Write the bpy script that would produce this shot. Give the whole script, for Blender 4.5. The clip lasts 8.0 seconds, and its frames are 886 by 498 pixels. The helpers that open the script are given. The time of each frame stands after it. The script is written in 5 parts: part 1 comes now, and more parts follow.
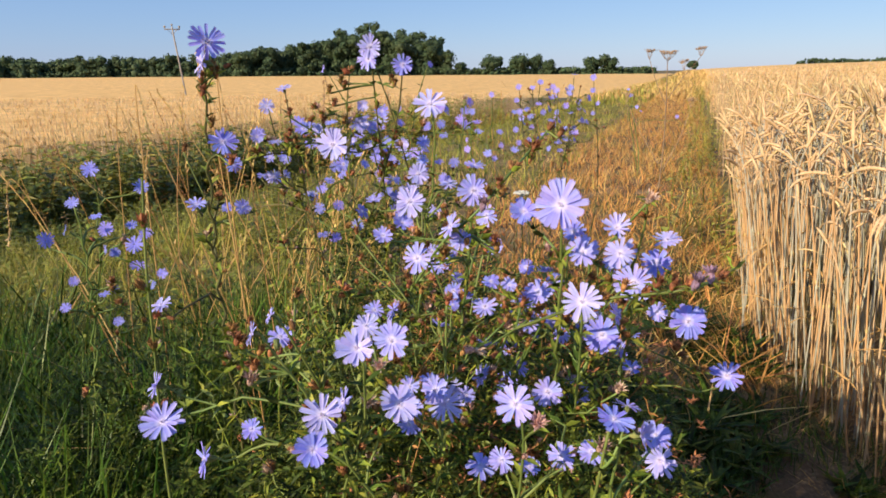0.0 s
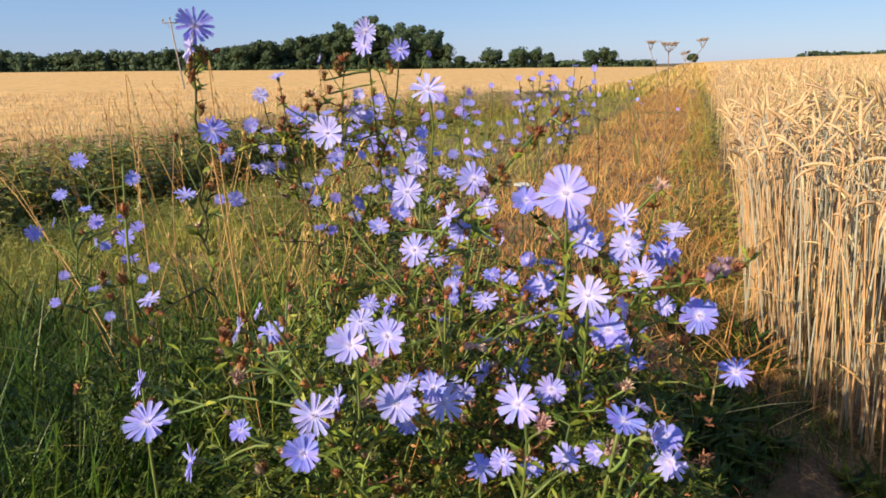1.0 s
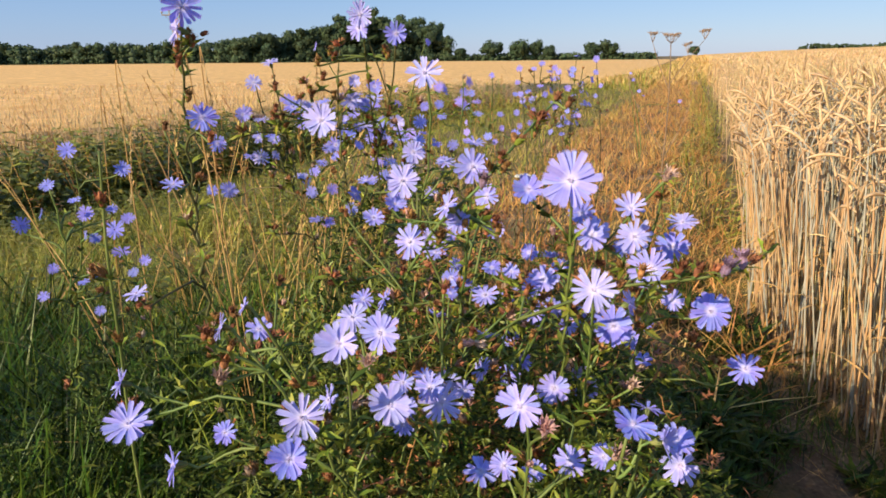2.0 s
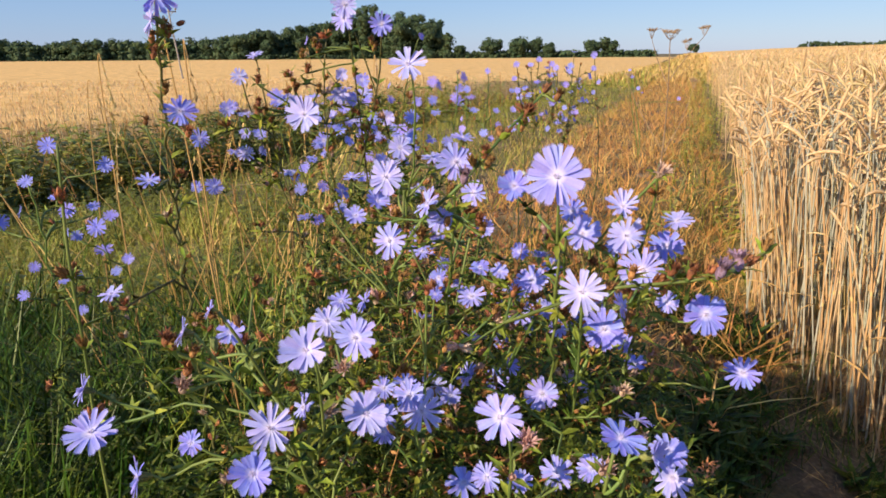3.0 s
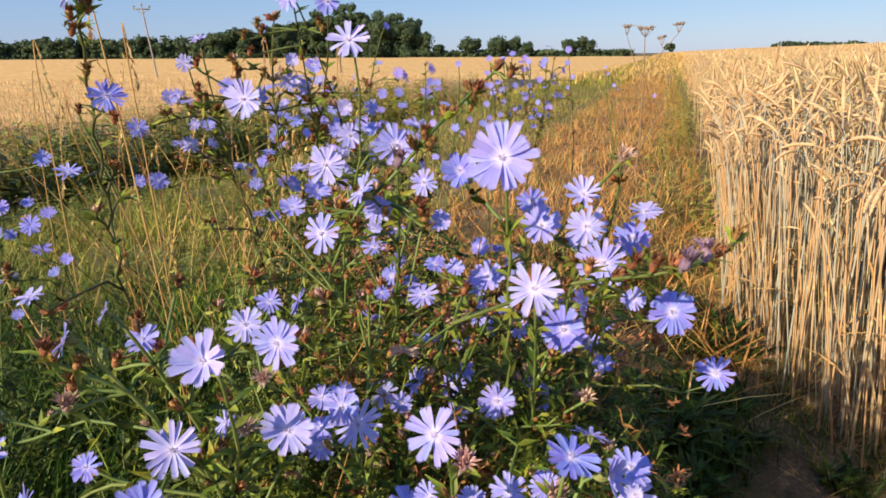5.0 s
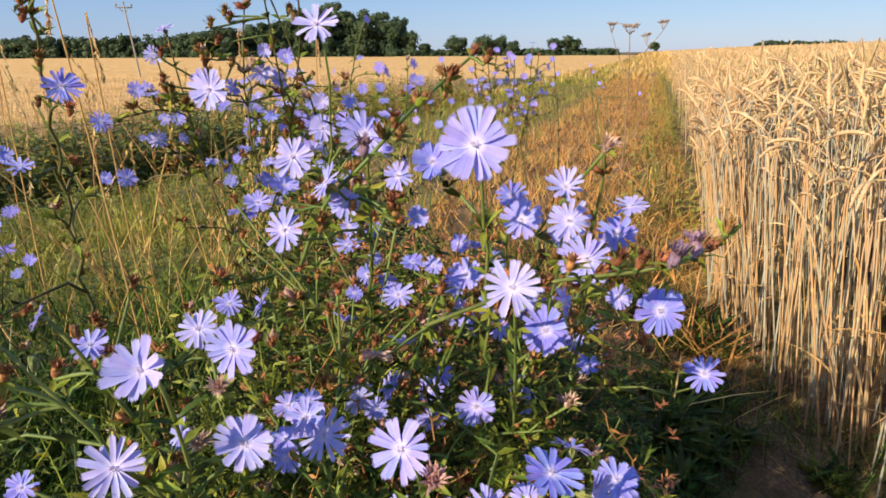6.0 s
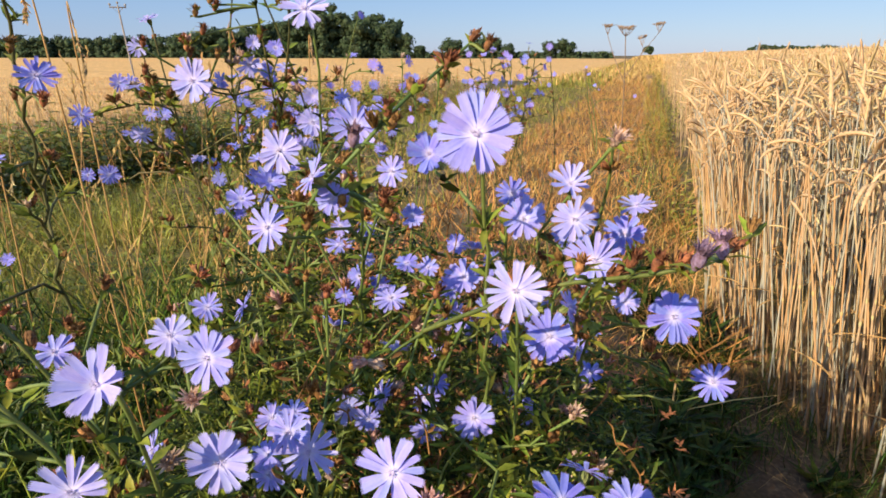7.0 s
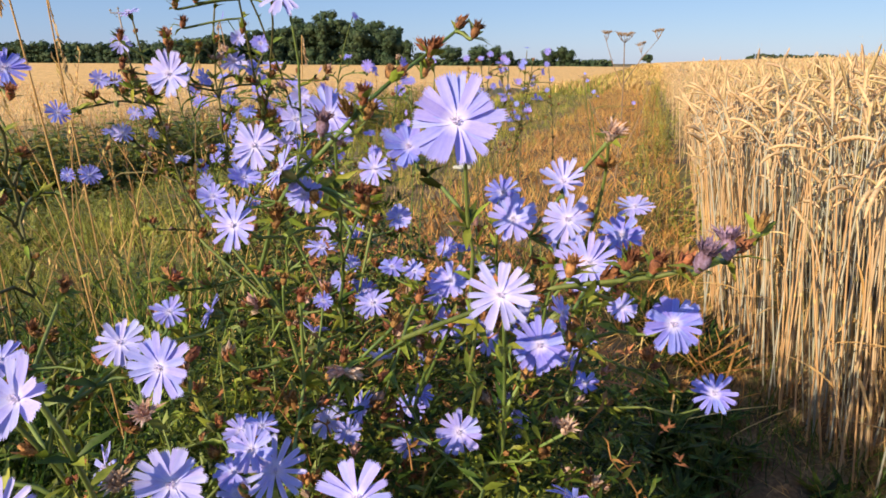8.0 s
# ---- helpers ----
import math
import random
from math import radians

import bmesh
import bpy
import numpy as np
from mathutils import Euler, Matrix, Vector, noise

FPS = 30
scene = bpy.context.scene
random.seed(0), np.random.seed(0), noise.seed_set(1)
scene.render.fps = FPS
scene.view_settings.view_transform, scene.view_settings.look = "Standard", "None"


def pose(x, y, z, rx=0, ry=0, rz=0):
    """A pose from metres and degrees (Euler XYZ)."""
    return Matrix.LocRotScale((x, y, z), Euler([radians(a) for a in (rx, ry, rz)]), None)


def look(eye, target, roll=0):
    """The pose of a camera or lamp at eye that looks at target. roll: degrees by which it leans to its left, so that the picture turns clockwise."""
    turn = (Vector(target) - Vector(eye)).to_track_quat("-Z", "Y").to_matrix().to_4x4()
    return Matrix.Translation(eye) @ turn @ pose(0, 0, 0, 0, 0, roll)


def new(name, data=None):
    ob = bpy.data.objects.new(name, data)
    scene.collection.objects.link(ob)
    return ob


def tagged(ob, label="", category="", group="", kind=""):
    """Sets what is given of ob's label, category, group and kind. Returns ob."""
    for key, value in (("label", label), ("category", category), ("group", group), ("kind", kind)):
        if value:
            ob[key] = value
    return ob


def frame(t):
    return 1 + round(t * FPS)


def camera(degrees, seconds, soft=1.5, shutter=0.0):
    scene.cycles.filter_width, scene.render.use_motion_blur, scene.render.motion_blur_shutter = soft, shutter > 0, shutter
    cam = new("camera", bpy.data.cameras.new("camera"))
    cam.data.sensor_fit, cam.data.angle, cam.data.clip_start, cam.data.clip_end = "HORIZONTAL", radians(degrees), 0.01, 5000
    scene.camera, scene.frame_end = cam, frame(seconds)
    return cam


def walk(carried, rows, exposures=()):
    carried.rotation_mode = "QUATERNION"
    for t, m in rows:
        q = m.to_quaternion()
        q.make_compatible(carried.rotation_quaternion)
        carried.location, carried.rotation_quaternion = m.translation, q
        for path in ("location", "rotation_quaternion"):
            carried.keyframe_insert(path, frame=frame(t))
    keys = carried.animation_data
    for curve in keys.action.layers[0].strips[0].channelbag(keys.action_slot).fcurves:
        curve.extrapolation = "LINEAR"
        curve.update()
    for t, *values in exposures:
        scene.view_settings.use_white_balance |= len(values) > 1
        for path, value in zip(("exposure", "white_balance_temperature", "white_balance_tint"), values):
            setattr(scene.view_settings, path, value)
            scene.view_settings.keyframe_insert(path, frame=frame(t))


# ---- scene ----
cam = camera(71.9, 8.0, 1.7)
PATH = [
    (0, (0.031, 0.012, 1.02), (0.026, 1.932, 0.462), -0.4),
    (0.5, (0.032, 0.026, 1.016), (0.027, 1.946, 0.454), -0.5),
    (1, (0.032, 0.038, 1.01), (0.028, 1.953, 0.433), -0.5),
    (2.5, (0.04, 0.079, 0.997), (0.034, 1.986, 0.394), -0.5),
    (3, (0.049, 0.091, 0.994), (0.046, 1.997, 0.388), -0.4),
    (3.5, (0.058, 0.104, 0.989), (0.058, 2.01, 0.382), -0.5),
    (4, (0.067, 0.116, 0.984), (0.085, 2.021, 0.376), -0.5),
    (4.5, (0.072, 0.127, 0.979), (0.112, 2.032, 0.37), -0.4),
    (6, (0.09, 0.166, 0.963), (0.192, 2.067, 0.351), -0.3),
    (6.5, (0.088, 0.182, 0.957), (0.207, 2.081, 0.342), -0.3),
    (7, (0.09, 0.196, 0.952), (0.211, 2.099, 0.346), 0.1),
    (7.5, (0.096, 0.209, 0.948), (0.222, 2.114, 0.351), 0.3),
    (8, (0.102, 0.222, 0.94), (0.227, 2.13, 0.355), 0.4),
]
walk(cam, [(t, look(eye, target, roll)) for t, eye, target, roll in PATH])

# world and light: low sun behind the left shoulder, clear summer sky
SUN_ELEVATION, SUN_TURN = radians(26), radians(231)
to_sun = Vector((math.cos(SUN_ELEVATION) * math.sin(SUN_TURN), math.cos(SUN_ELEVATION) * math.cos(SUN_TURN), math.sin(SUN_ELEVATION)))
world = bpy.data.worlds.new("sky")
scene.world = world
world.use_nodes = True
sky = world.node_tree.nodes.new("ShaderNodeTexSky")
sky.sky_type, sky.sun_disc = "NISHITA", False
sky.sun_elevation, sky.sun_rotation = SUN_ELEVATION, SUN_TURN
sky.air_density, sky.dust_density, sky.ozone_density = 1.0, 0.2, 2.0
background = world.node_tree.nodes["Background"]
background.inputs["Strength"].default_value = 0.062
haze = world.node_tree.nodes.new("ShaderNodeMixRGB")
haze.inputs["Fac"].default_value, haze.inputs["Color2"].default_value = 0.44, (3.1, 5.9, 12.4, 1)
world.node_tree.links.new(sky.outputs["Color"], haze.inputs["Color1"])
world.node_tree.links.new(haze.outputs["Color"], background.inputs["Color"])
sun = new("sun", bpy.data.lights.new("sun", "SUN"))
sun.data.energy, sun.data.angle, sun.data.color = 5.0, radians(0.53), (1.0, 0.83, 0.575)
sun.matrix_world = look(to_sun * 50, (0, 0, 0))
scene.view_settings.exposure = 0.55

# ---- materials ----


def material(name, dark, light, scale=40.0, rough=0.6, bump=0.2, glow_through=0.0, vary=0.0, by="object", fine=6.0, hue=0.0, stretch=(1, 1, 1), spec=0.3, mids=None):
    """Two colours mixed by two noises; vary and hue: how much one piece differs from the next."""
    m = bpy.data.materials.new(name)
    m.use_nodes = True
    t, links = m.node_tree, m.node_tree.links
    node = t.nodes.new
    shader = t.nodes["Principled BSDF"]
    coords, mapping = node("ShaderNodeTexCoord"), node("ShaderNodeMapping")
    mapping.inputs["Scale"].default_value = stretch
    links.new(coords.outputs["Object"], mapping.inputs["Vector"])
    coarse, grain = node("ShaderNodeTexNoise"), node("ShaderNodeTexNoise")
    coarse.inputs["Scale"].default_value, coarse.inputs["Detail"].default_value = scale, 4
    grain.inputs["Scale"].default_value, grain.inputs["Detail"].default_value = scale * fine, 3
    blend = node("ShaderNodeMath")
    blend.operation, blend.inputs[1].default_value = "MULTIPLY_ADD", 0.45
    links.new(mapping.outputs["Vector"], coarse.inputs["Vector"])
    links.new(mapping.outputs["Vector"], grain.inputs["Vector"])
    links.new(grain.outputs["Fac"], blend.inputs[0])
    links.new(coarse.outputs["Fac"], blend.inputs[2])
    ramp = node("ShaderNodeValToRGB")
    ramp.color_ramp.elements[0].position, ramp.color_ramp.elements[1].position = 0.5, 0.95
    ramp.color_ramp.elements[0].color, ramp.color_ramp.elements[1].color = (*dark, 1), (*light, 1)
    if mids:
        middle = ramp.color_ramp.elements.new(0.72)
        middle.color = (*mids, 1)
    links.new(blend.outputs[0], ramp.inputs["Fac"])
    colour = ramp.outputs["Color"]
    if vary or hue:
        if by == "island":
            chance = node("ShaderNodeNewGeometry").outputs["Random Per Island"]
        else:
            chance = node("ShaderNodeObjectInfo").outputs["Random"]
        shift = node("ShaderNodeHueSaturation")
        value, turn, again = node("ShaderNodeMapRange"), node("ShaderNodeMapRange"), node("ShaderNodeMath")
        again.operation, again.inputs[1].default_value = "MULTIPLY", 7.31
        wrap = node("ShaderNodeMath")
        wrap.operation = "FRACT"
        links.new(chance, again.inputs[0])
        links.new(again.outputs[0], wrap.inputs[0])
        value.inputs["To Min"].default_value, value.inputs["To Max"].default_value = 1 - vary, 1 + vary
        turn.inputs["To Min"].default_value, turn.inputs["To Max"].default_value = 0.5 - hue, 0.5 + hue
        links.new(chance, value.inputs["Value"])
        links.new(wrap.outputs[0], turn.inputs["Value"])
        links.new(value.outputs["Result"], shift.inputs["Value"])
        links.new(turn.outputs["Result"], shift.inputs["Hue"])
        links.new(colour, shift.inputs["Color"])
        colour = shift.outputs["Color"]
    links.new(colour, shader.inputs["Base Color"])
    shader.inputs["Roughness"].default_value = rough
    shader.inputs["Specular IOR Level"].default_value = spec
    if bump:
        relief = node("ShaderNodeBump")
        relief.inputs["Strength"].default_value, relief.inputs["Distance"].default_value = bump, 0.002
        links.new(grain.outputs["Fac"], relief.inputs["Height"])
        links.new(relief.outputs["Normal"], shader.inputs["Normal"])
    if glow_through:
        thin, mixed = node("ShaderNodeBsdfTranslucent"), node("ShaderNodeMixShader")
        mixed.inputs["Fac"].default_value = glow_through
        links.new(colour, thin.inputs["Color"])
        links.new(shader.outputs[0], mixed.inputs[1])
        links.new(thin.outputs[0], mixed.inputs[2])
        links.new(mixed.outputs[0], t.nodes["Material Output"].inputs["Surface"])
    return m


# three petal tones; the deepest blue has shade put into its colour
PETAL, PETAL_MID, PETAL_SHADED = (
    material("petal_" + name, dark, light, 0.9, 0.5, 0.12, 0.28, 0.10, "object", 14, 0.014, (6, 0.7, 1))
    for name, dark, light in (
        ("pale_lavender", (0.37, 0.355, 0.83), (0.58, 0.555, 0.92)),
        ("lilac_blue", (0.29, 0.285, 0.82), (0.48, 0.46, 0.92)),
        ("shaded_blue", (0.19, 0.20, 0.77), (0.40, 0.40, 0.92)),
    )
)
def pale_throat(m):
    """Ray florets fade to white towards the centre of the head."""
    t = m.node_tree
    for shader in [n for n in t.nodes if n.type in ("BSDF_PRINCIPLED", "BSDF_TRANSLUCENT")]:
        slot = shader.inputs["Base Color"] if shader.type == "BSDF_PRINCIPLED" else shader.inputs["Color"]
        old = slot.links[0].from_socket
        coords, split, fade, mix = t.nodes.new("ShaderNodeTexCoord"), t.nodes.new("ShaderNodeSeparateXYZ"), t.nodes.new("ShaderNodeMapRange"), t.nodes.new("ShaderNodeMixRGB")
        fade.inputs["From Min"].default_value, fade.inputs["From Max"].default_value = 0.10, 0.36
        fade.inputs["To Min"].default_value, fade.inputs["To Max"].default_value = 0.75, 0.0
        mix.inputs["Color2"].default_value = (0.86, 0.82, 0.97, 1)
        t.links.new(coords.outputs["Object"], split.inputs[0])
        t.links.new(split.outputs["Y"], fade.inputs["Value"])
        t.links.new(fade.outputs["Result"], mix.inputs["Fac"])
        t.links.new(old, mix.inputs["Color1"])
        t.links.new(mix.outputs["Color"], slot)


for petal_tone in (PETAL, PETAL_MID, PETAL_SHADED):
    pale_throat(petal_tone)
PETAL_FAR = material("petal_lilac_blue_small", (0.22, 0.215, 0.80), (0.44, 0.40, 0.94), 60, 0.55, 0.0, 0.30, 0.16, "object", 6, 0.018)
STAMEN = material("stamen_pale_violet", (0.55, 0.48, 0.80), (0.86, 0.80, 0.93), 400, 0.6, 0.0, 0.3, 0.2, "island")
STEM = material("stem_green", (0.075, 0.115, 0.026), (0.20, 0.245, 0.07), 30, 0.55, 0.25, 0.0, 0.22, "object", 8, 0.02, (1, 1, 0.3), mids=(0.12, 0.17, 0.042))
STEM_DARK = material("stem_brown_green", (0.055, 0.068, 0.020), (0.16, 0.135, 0.05), 30, 0.6, 0.25, 0.0, 0.25, "object", 8, 0.02, (1, 1, 0.3))
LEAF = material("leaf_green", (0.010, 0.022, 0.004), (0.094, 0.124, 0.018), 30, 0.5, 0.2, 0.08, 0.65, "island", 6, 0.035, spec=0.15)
BRACT = material("bract_yellow_green", (0.10, 0.145, 0.018), (0.32, 0.345, 0.045), 60, 0.5, 0.15, 0.2, 0.3, "island", 6, 0.03)
BUD_GREEN = material("bud_green", (0.08, 0.12, 0.03), (0.26, 0.27, 0.09), 2.6, 0.6, 0.5, 0.0, 0.25, "object", 4, 0.03)
BUD_BROWN = material("bud_rust_brown", (0.11, 0.047, 0.022), (0.50, 0.225, 0.085), 2.6, 0.75, 0.5, 0.08, 0.38, "object", 4, 0.02)
BUD_PALE = material("bud_withered_pink", (0.30, 0.16, 0.13), (0.78, 0.55, 0.44), 2.6, 0.8, 0.5, 0.15, 0.25, "object", 4, 0.03)
GRASS = material("grass_green", (0.009, 0.022, 0.003), (0.088, 0.148, 0.015), 3, 0.42, 0.0, 0.08, 0.7, "island", 8, 0.035, spec=0.18)
GRASS_LIME = material("grass_yellow_green", (0.16, 0.175, 0.024), (0.48, 0.43, 0.085), 2, 0.5, 0.0, 0.2, 0.35, "island", 8, 0.035)
MEADOW = material("meadow_green", (0.055, 0.072, 0.010), (0.27, 0.275, 0.042), 3, 0.5, 0.0, 0.2, 0.4, "island", 8, 0.035)
GRASS_DRY = material("grass_dry_gold", (0.42, 0.25, 0.075), (0.78, 0.54, 0.21), 3, 0.65, 0.0, 0.2, 0.35, "island", 8, 0.02)
GRASS_RUST = material("grass_dry_rust", (0.31, 0.145, 0.038), (0.72, 0.39, 0.12), 3, 0.7, 0.0, 0.2, 0.35, "island", 8, 0.02)
STRAW = material("straw_gold_and_grey", (0.36, 0.265, 0.145), (0.71, 0.54, 0.31), 6, 0.5, 0.0, 0.0, 0.3, "island", 8, 0.03, (1, 1, 0.25), 0.4)
STRAW_BLUE = material("straw_blue_grey", (0.25, 0.275, 0.25), (0.58, 0.52, 0.38), 5, 0.5, 0.0, 0.0, 0.25, "island", 8, 0.03, (1, 1, 0.25), 0.4)
STRAW_RUST = material("straw_orange", (0.38, 0.23, 0.10), (0.70, 0.47, 0.23), 5, 0.5, 0.0, 0.0, 0.25, "island", 8, 0.02, (1, 1, 0.25), 0.4)
EAR = material("wheat_ear_gold", (0.64, 0.435, 0.205), (0.94, 0.73, 0.435), 25, 0.6, 0.0, 0.32, 0.2, "island", 6, 0.016)
CROP = material("ripe_crop", (0.54, 0.28, 0.07), (0.95, 0.57, 0.19), 0.9, 0.8, 0.8, 0.0, 0, fine=14, mids=(0.68, 0.42, 0.15))
WEED = material("weed_dark_green", (0.032, 0.054, 0.011), (0.19, 0.21, 0.038), 4, 0.5, 0.0, 0.2, 0.4, "island", 6, 0.03)
TREE_LEAF = material("woodland_leaf", (0.038, 0.066, 0.034), (0.082, 0.118, 0.052), 0.12, 0.8, 0.0, 0.2, 0.22, "island", 5, 0.03)
BARK = material("bark_grey_brown", (0.05, 0.04, 0.03), (0.14, 0.11, 0.08), 4, 0.9, 0.6)
WOOD_POLE = material("weathered_pole", (0.20, 0.18, 0.17), (0.36, 0.33, 0.31), 5, 0.8, 0.4, stretch=(4, 4, 0.3))
PORCELAIN = material("insulator_grey", (0.20, 0.18, 0.17), (0.34, 0.32, 0.30), 9, 0.3, 0.0)
DRY_BROWN = material("dead_umbel_brown", (0.17, 0.11, 0.07), (0.42, 0.29, 0.18), 30, 0.8, 0.3, 0.0, 0.25, "object", 6)
PAPERY = material("dry_seed_husk", (0.46, 0.30, 0.13), (0.80, 0.60, 0.34), 60, 0.7, 0.1, 0.2, 0.25, "object", 6, 0.02)
STONE = material("pale_flint", (0.30, 0.25, 0.19), (0.62, 0.54, 0.44), 60, 0.8, 0.4, 0, 0.2)
WHITE_PETAL = material("white_petal", (0.70, 0.70, 0.64), (0.88, 0.87, 0.82), 60, 0.6, 0.0, 0.3, 0.1)


def soil_material():
    """Dry earth with thatch and moss patches."""
    m = material("earth_and_thatch", (0.045, 0.030, 0.017), (0.34, 0.235, 0.13), 5.0, 0.95, 0.9, fine=16, mids=(0.12, 0.080, 0.045))
    t = m.node_tree
    shader = t.nodes["Principled BSDF"]
    old = shader.inputs["Base Color"].links[0].from_socket
    coords = t.nodes.new("ShaderNodeTexCoord")
    patch, ramp, mix = t.nodes.new("ShaderNodeTexNoise"), t.nodes.new("ShaderNodeValToRGB"), t.nodes.new("ShaderNodeMixRGB")
    patch.inputs["Scale"].default_value, patch.inputs["Detail"].default_value = 0.9, 6
    ramp.color_ramp.elements[0].position, ramp.color_ramp.elements[1].position = 0.46, 0.62
    mix.inputs["Color2"].default_value = (0.15, 0.135, 0.036, 1)
    t.links.new(coords.outputs["Object"], patch.inputs["Vector"])
    t.links.new(patch.outputs["Fac"], ramp.inputs["Fac"])
    t.links.new(ramp.outputs["Color"], mix.inputs["Fac"])
    t.links.new(old, mix.inputs["Color1"])
    t.links.new(mix.outputs["Color"], shader.inputs["Base Color"])
    return m


SOIL = soil_material()

# ---- mesh helpers ----


def mesh_of(name, verts, faces, mat=None, smooth=False):
    """A mesh from an array of places and an array of equal-sided faces."""
    verts, faces = np.asarray(verts, np.float32).reshape(-1, 3), np.asarray(faces, np.int32)
    me = bpy.data.meshes.new(name)
    me.vertices.add(len(verts))
    me.vertices.foreach_set("co", verts.ravel())
    me.loops.add(faces.size)
    me.loops.foreach_set("vertex_index", faces.ravel())
    me.polygons.add(len(faces))
    me.polygons.foreach_set("loop_start", np.arange(len(faces), dtype=np.int32) * faces.shape[1])
    if smooth:
        me.polygons.foreach_set("use_smooth", np.ones(len(faces), bool))
    me.update(calc_edges=True)
    if mat:
        me.materials.append(mat)
    return me


class Geo:
    """Triangles gathered for one mesh."""

    def __init__(self):
        self.v, self.f, self.n = [], [], 0

    def add(self, verts, faces):
        verts = np.asarray(verts, float).reshape(-1, 3)
        self.v.append(verts)
        self.f.append(np.asarray(faces, int).reshape(-1, 3) + self.n)
        self.n += len(verts)
        return self

    def tube(self, path, radii, sides=5, cap=True):
        path = np.asarray(path, float)
        radii = np.broadcast_to(np.asarray(radii, float), (len(path),))
        along = np.gradient(path, axis=0)
        along /= np.linalg.norm(along, axis=1)[:, None] + 1e-12
        side = np.cross(along, (0.31, 0.87, 0.38))
        side /= np.linalg.norm(side, axis=1)[:, None] + 1e-12
        other = np.cross(along, side)
        a = np.arange(sides) * 2 * np.pi / sides
        ring = path[:, None] + radii[:, None, None] * (np.cos(a)[None, :, None] * side[:, None] + np.sin(a)[None, :, None] * other[:, None])
        faces = []
        for i in range(len(path) - 1):
            for k in range(sides):
                p, q = i * sides + k, i * sides + (k + 1) % sides
                faces += [(p, q, q + sides), (p, q + sides, p + sides)]
        verts = ring.reshape(-1, 3)
        if cap:
            verts = np.vstack([verts, path[-1]])
            e = (len(path) - 1) * sides
            faces += [(e + k, e + (k + 1) % sides, len(verts) - 1) for k in range(sides)]
        return self.add(verts, faces)

    def leaf(self, root, way, up, length, width, curl=0.3, steps=3):
        """A folded lance-shaped leaf."""
        way, up = np.asarray(way, float), np.asarray(up, float)
        way = way / (np.linalg.norm(way) + 1e-9)
        side = np.cross(way, up)
        side /= np.linalg.norm(side) + 1e-9
        up = np.cross(side, way)
        verts, faces = [], []
        for i in range(steps + 1):
            s = i / steps
            w = width * math.sin(math.pi * (0.12 + 0.86 * s)) ** 0.8 * 0.5
            mid = np.asarray(root) + way * length * s - up * curl * length * s * s
            verts += [mid - side * w + up * w * 0.35, mid, mid + side * w + up * w * 0.35]
        for i in range(steps):
            b = 3 * i
            for k in (0, 1):
                faces += [(b + k, b + k + 1, b + k + 4), (b + k, b + k + 4, b + k + 3)]
        return self.add(verts, faces)

    def leaf_cloud(self, roots, ways, ups, lengths, widths, curl=0.4):
        """Many folded leaves at once: three cross-sections told by root, way, up, length and width."""
        ways = ways / (np.linalg.norm(ways, axis=1)[:, None] + 1e-9)
        side = np.cross(ways, ups)
        side /= np.linalg.norm(side, axis=1)[:, None] + 1e-9
        ups = np.cross(side, ways)
        rows = []
        for s, w in ((0.0, 0.2), (0.5, 1.0), (1.0, 0.06)):
            mid = roots + ways * (lengths * s)[:, None] - ups * (curl * lengths * s * s)[:, None]
            half = side * (widths * w * 0.5)[:, None]
            fold = ups * (widths * w * 0.18)[:, None]
            rows += [mid - half + fold, mid, mid + half + fold]
        verts = np.stack(rows, 1)
        one = np.array([(b + k, b + k + 1, b + k + 4) for b in (0, 3) for k in (0, 1)] + [(b + k, b + k + 4, b + k + 3) for b in (0, 3) for k in (0, 1)])
        return self.add(verts, (one[None] + (np.arange(len(roots)) * 9)[:, None, None]))

    def mesh(self, name, mat=None, smooth=False):
        return mesh_of(name, np.vstack(self.v), np.vstack(self.f), mat, smooth)

    def arrays(self):
        return np.vstack(self.v), np.vstack(self.f)


def part(name, mesh, parent, label="", m=None):
    """Links a mesh as one part under a thing or a part."""
    ob = new(name, mesh)
    ob.parent = parent
    if m is not None:
        ob.matrix_basis = m
    return tagged(ob, label)


def thing(name, at, label, category, group="", kind=""):
    ob = new(name)
    ob.empty_display_size = 0.05
    ob.location = at
    return tagged(ob, label, category, group, kind)


def scatter(name, templates, places, turns, sizes, mat, leans=None, widths=None):
    """Copies of small templates joined into one mesh: places (n,3), turns about z, sizes, leans (n,2) as shear."""
    pick = np.random.RandomState(len(places)).randint(len(templates), size=len(places))
    vs, fs, base = [], [], 0
    for k, (tv, tf) in enumerate(templates):
        here = np.nonzero(pick == k)[0]
        if not len(here):
            continue
        c, s = np.cos(turns[here])[:, None], np.sin(turns[here])[:, None]
        w = sizes[here][:, None] * (1 if widths is None else widths[here][:, None])
        x, y, z = tv[None, :, 0] * w, tv[None, :, 1] * sizes[here][:, None], tv[None, :, 2] * sizes[here][:, None]
        out = np.stack([c * x - s * y, s * x + c * y, z + 0 * x], -1)
        if leans is not None:
            out[..., 0] += leans[here][:, :1] * z
            out[..., 1] += leans[here][:, 1:] * z
        out += places[here][:, None]
        vs.append(out.reshape(-1, 3))
        fs.append((tf[None] + (base + np.arange(len(here)) * len(tv))[:, None, None]).reshape(-1, 3))
        base += len(here) * len(tv)
    return mesh_of(name, np.vstack(vs), np.vstack(fs), mat)


# ---- the lie of the land: a field margin between two crops ----
ACROSS, ALONG = np.array((0.930, -0.366)), np.array((0.366, 0.930))


def ease(x):
    x = np.clip(x, 0, 1)
    return x * x * (3 - 2 * x)


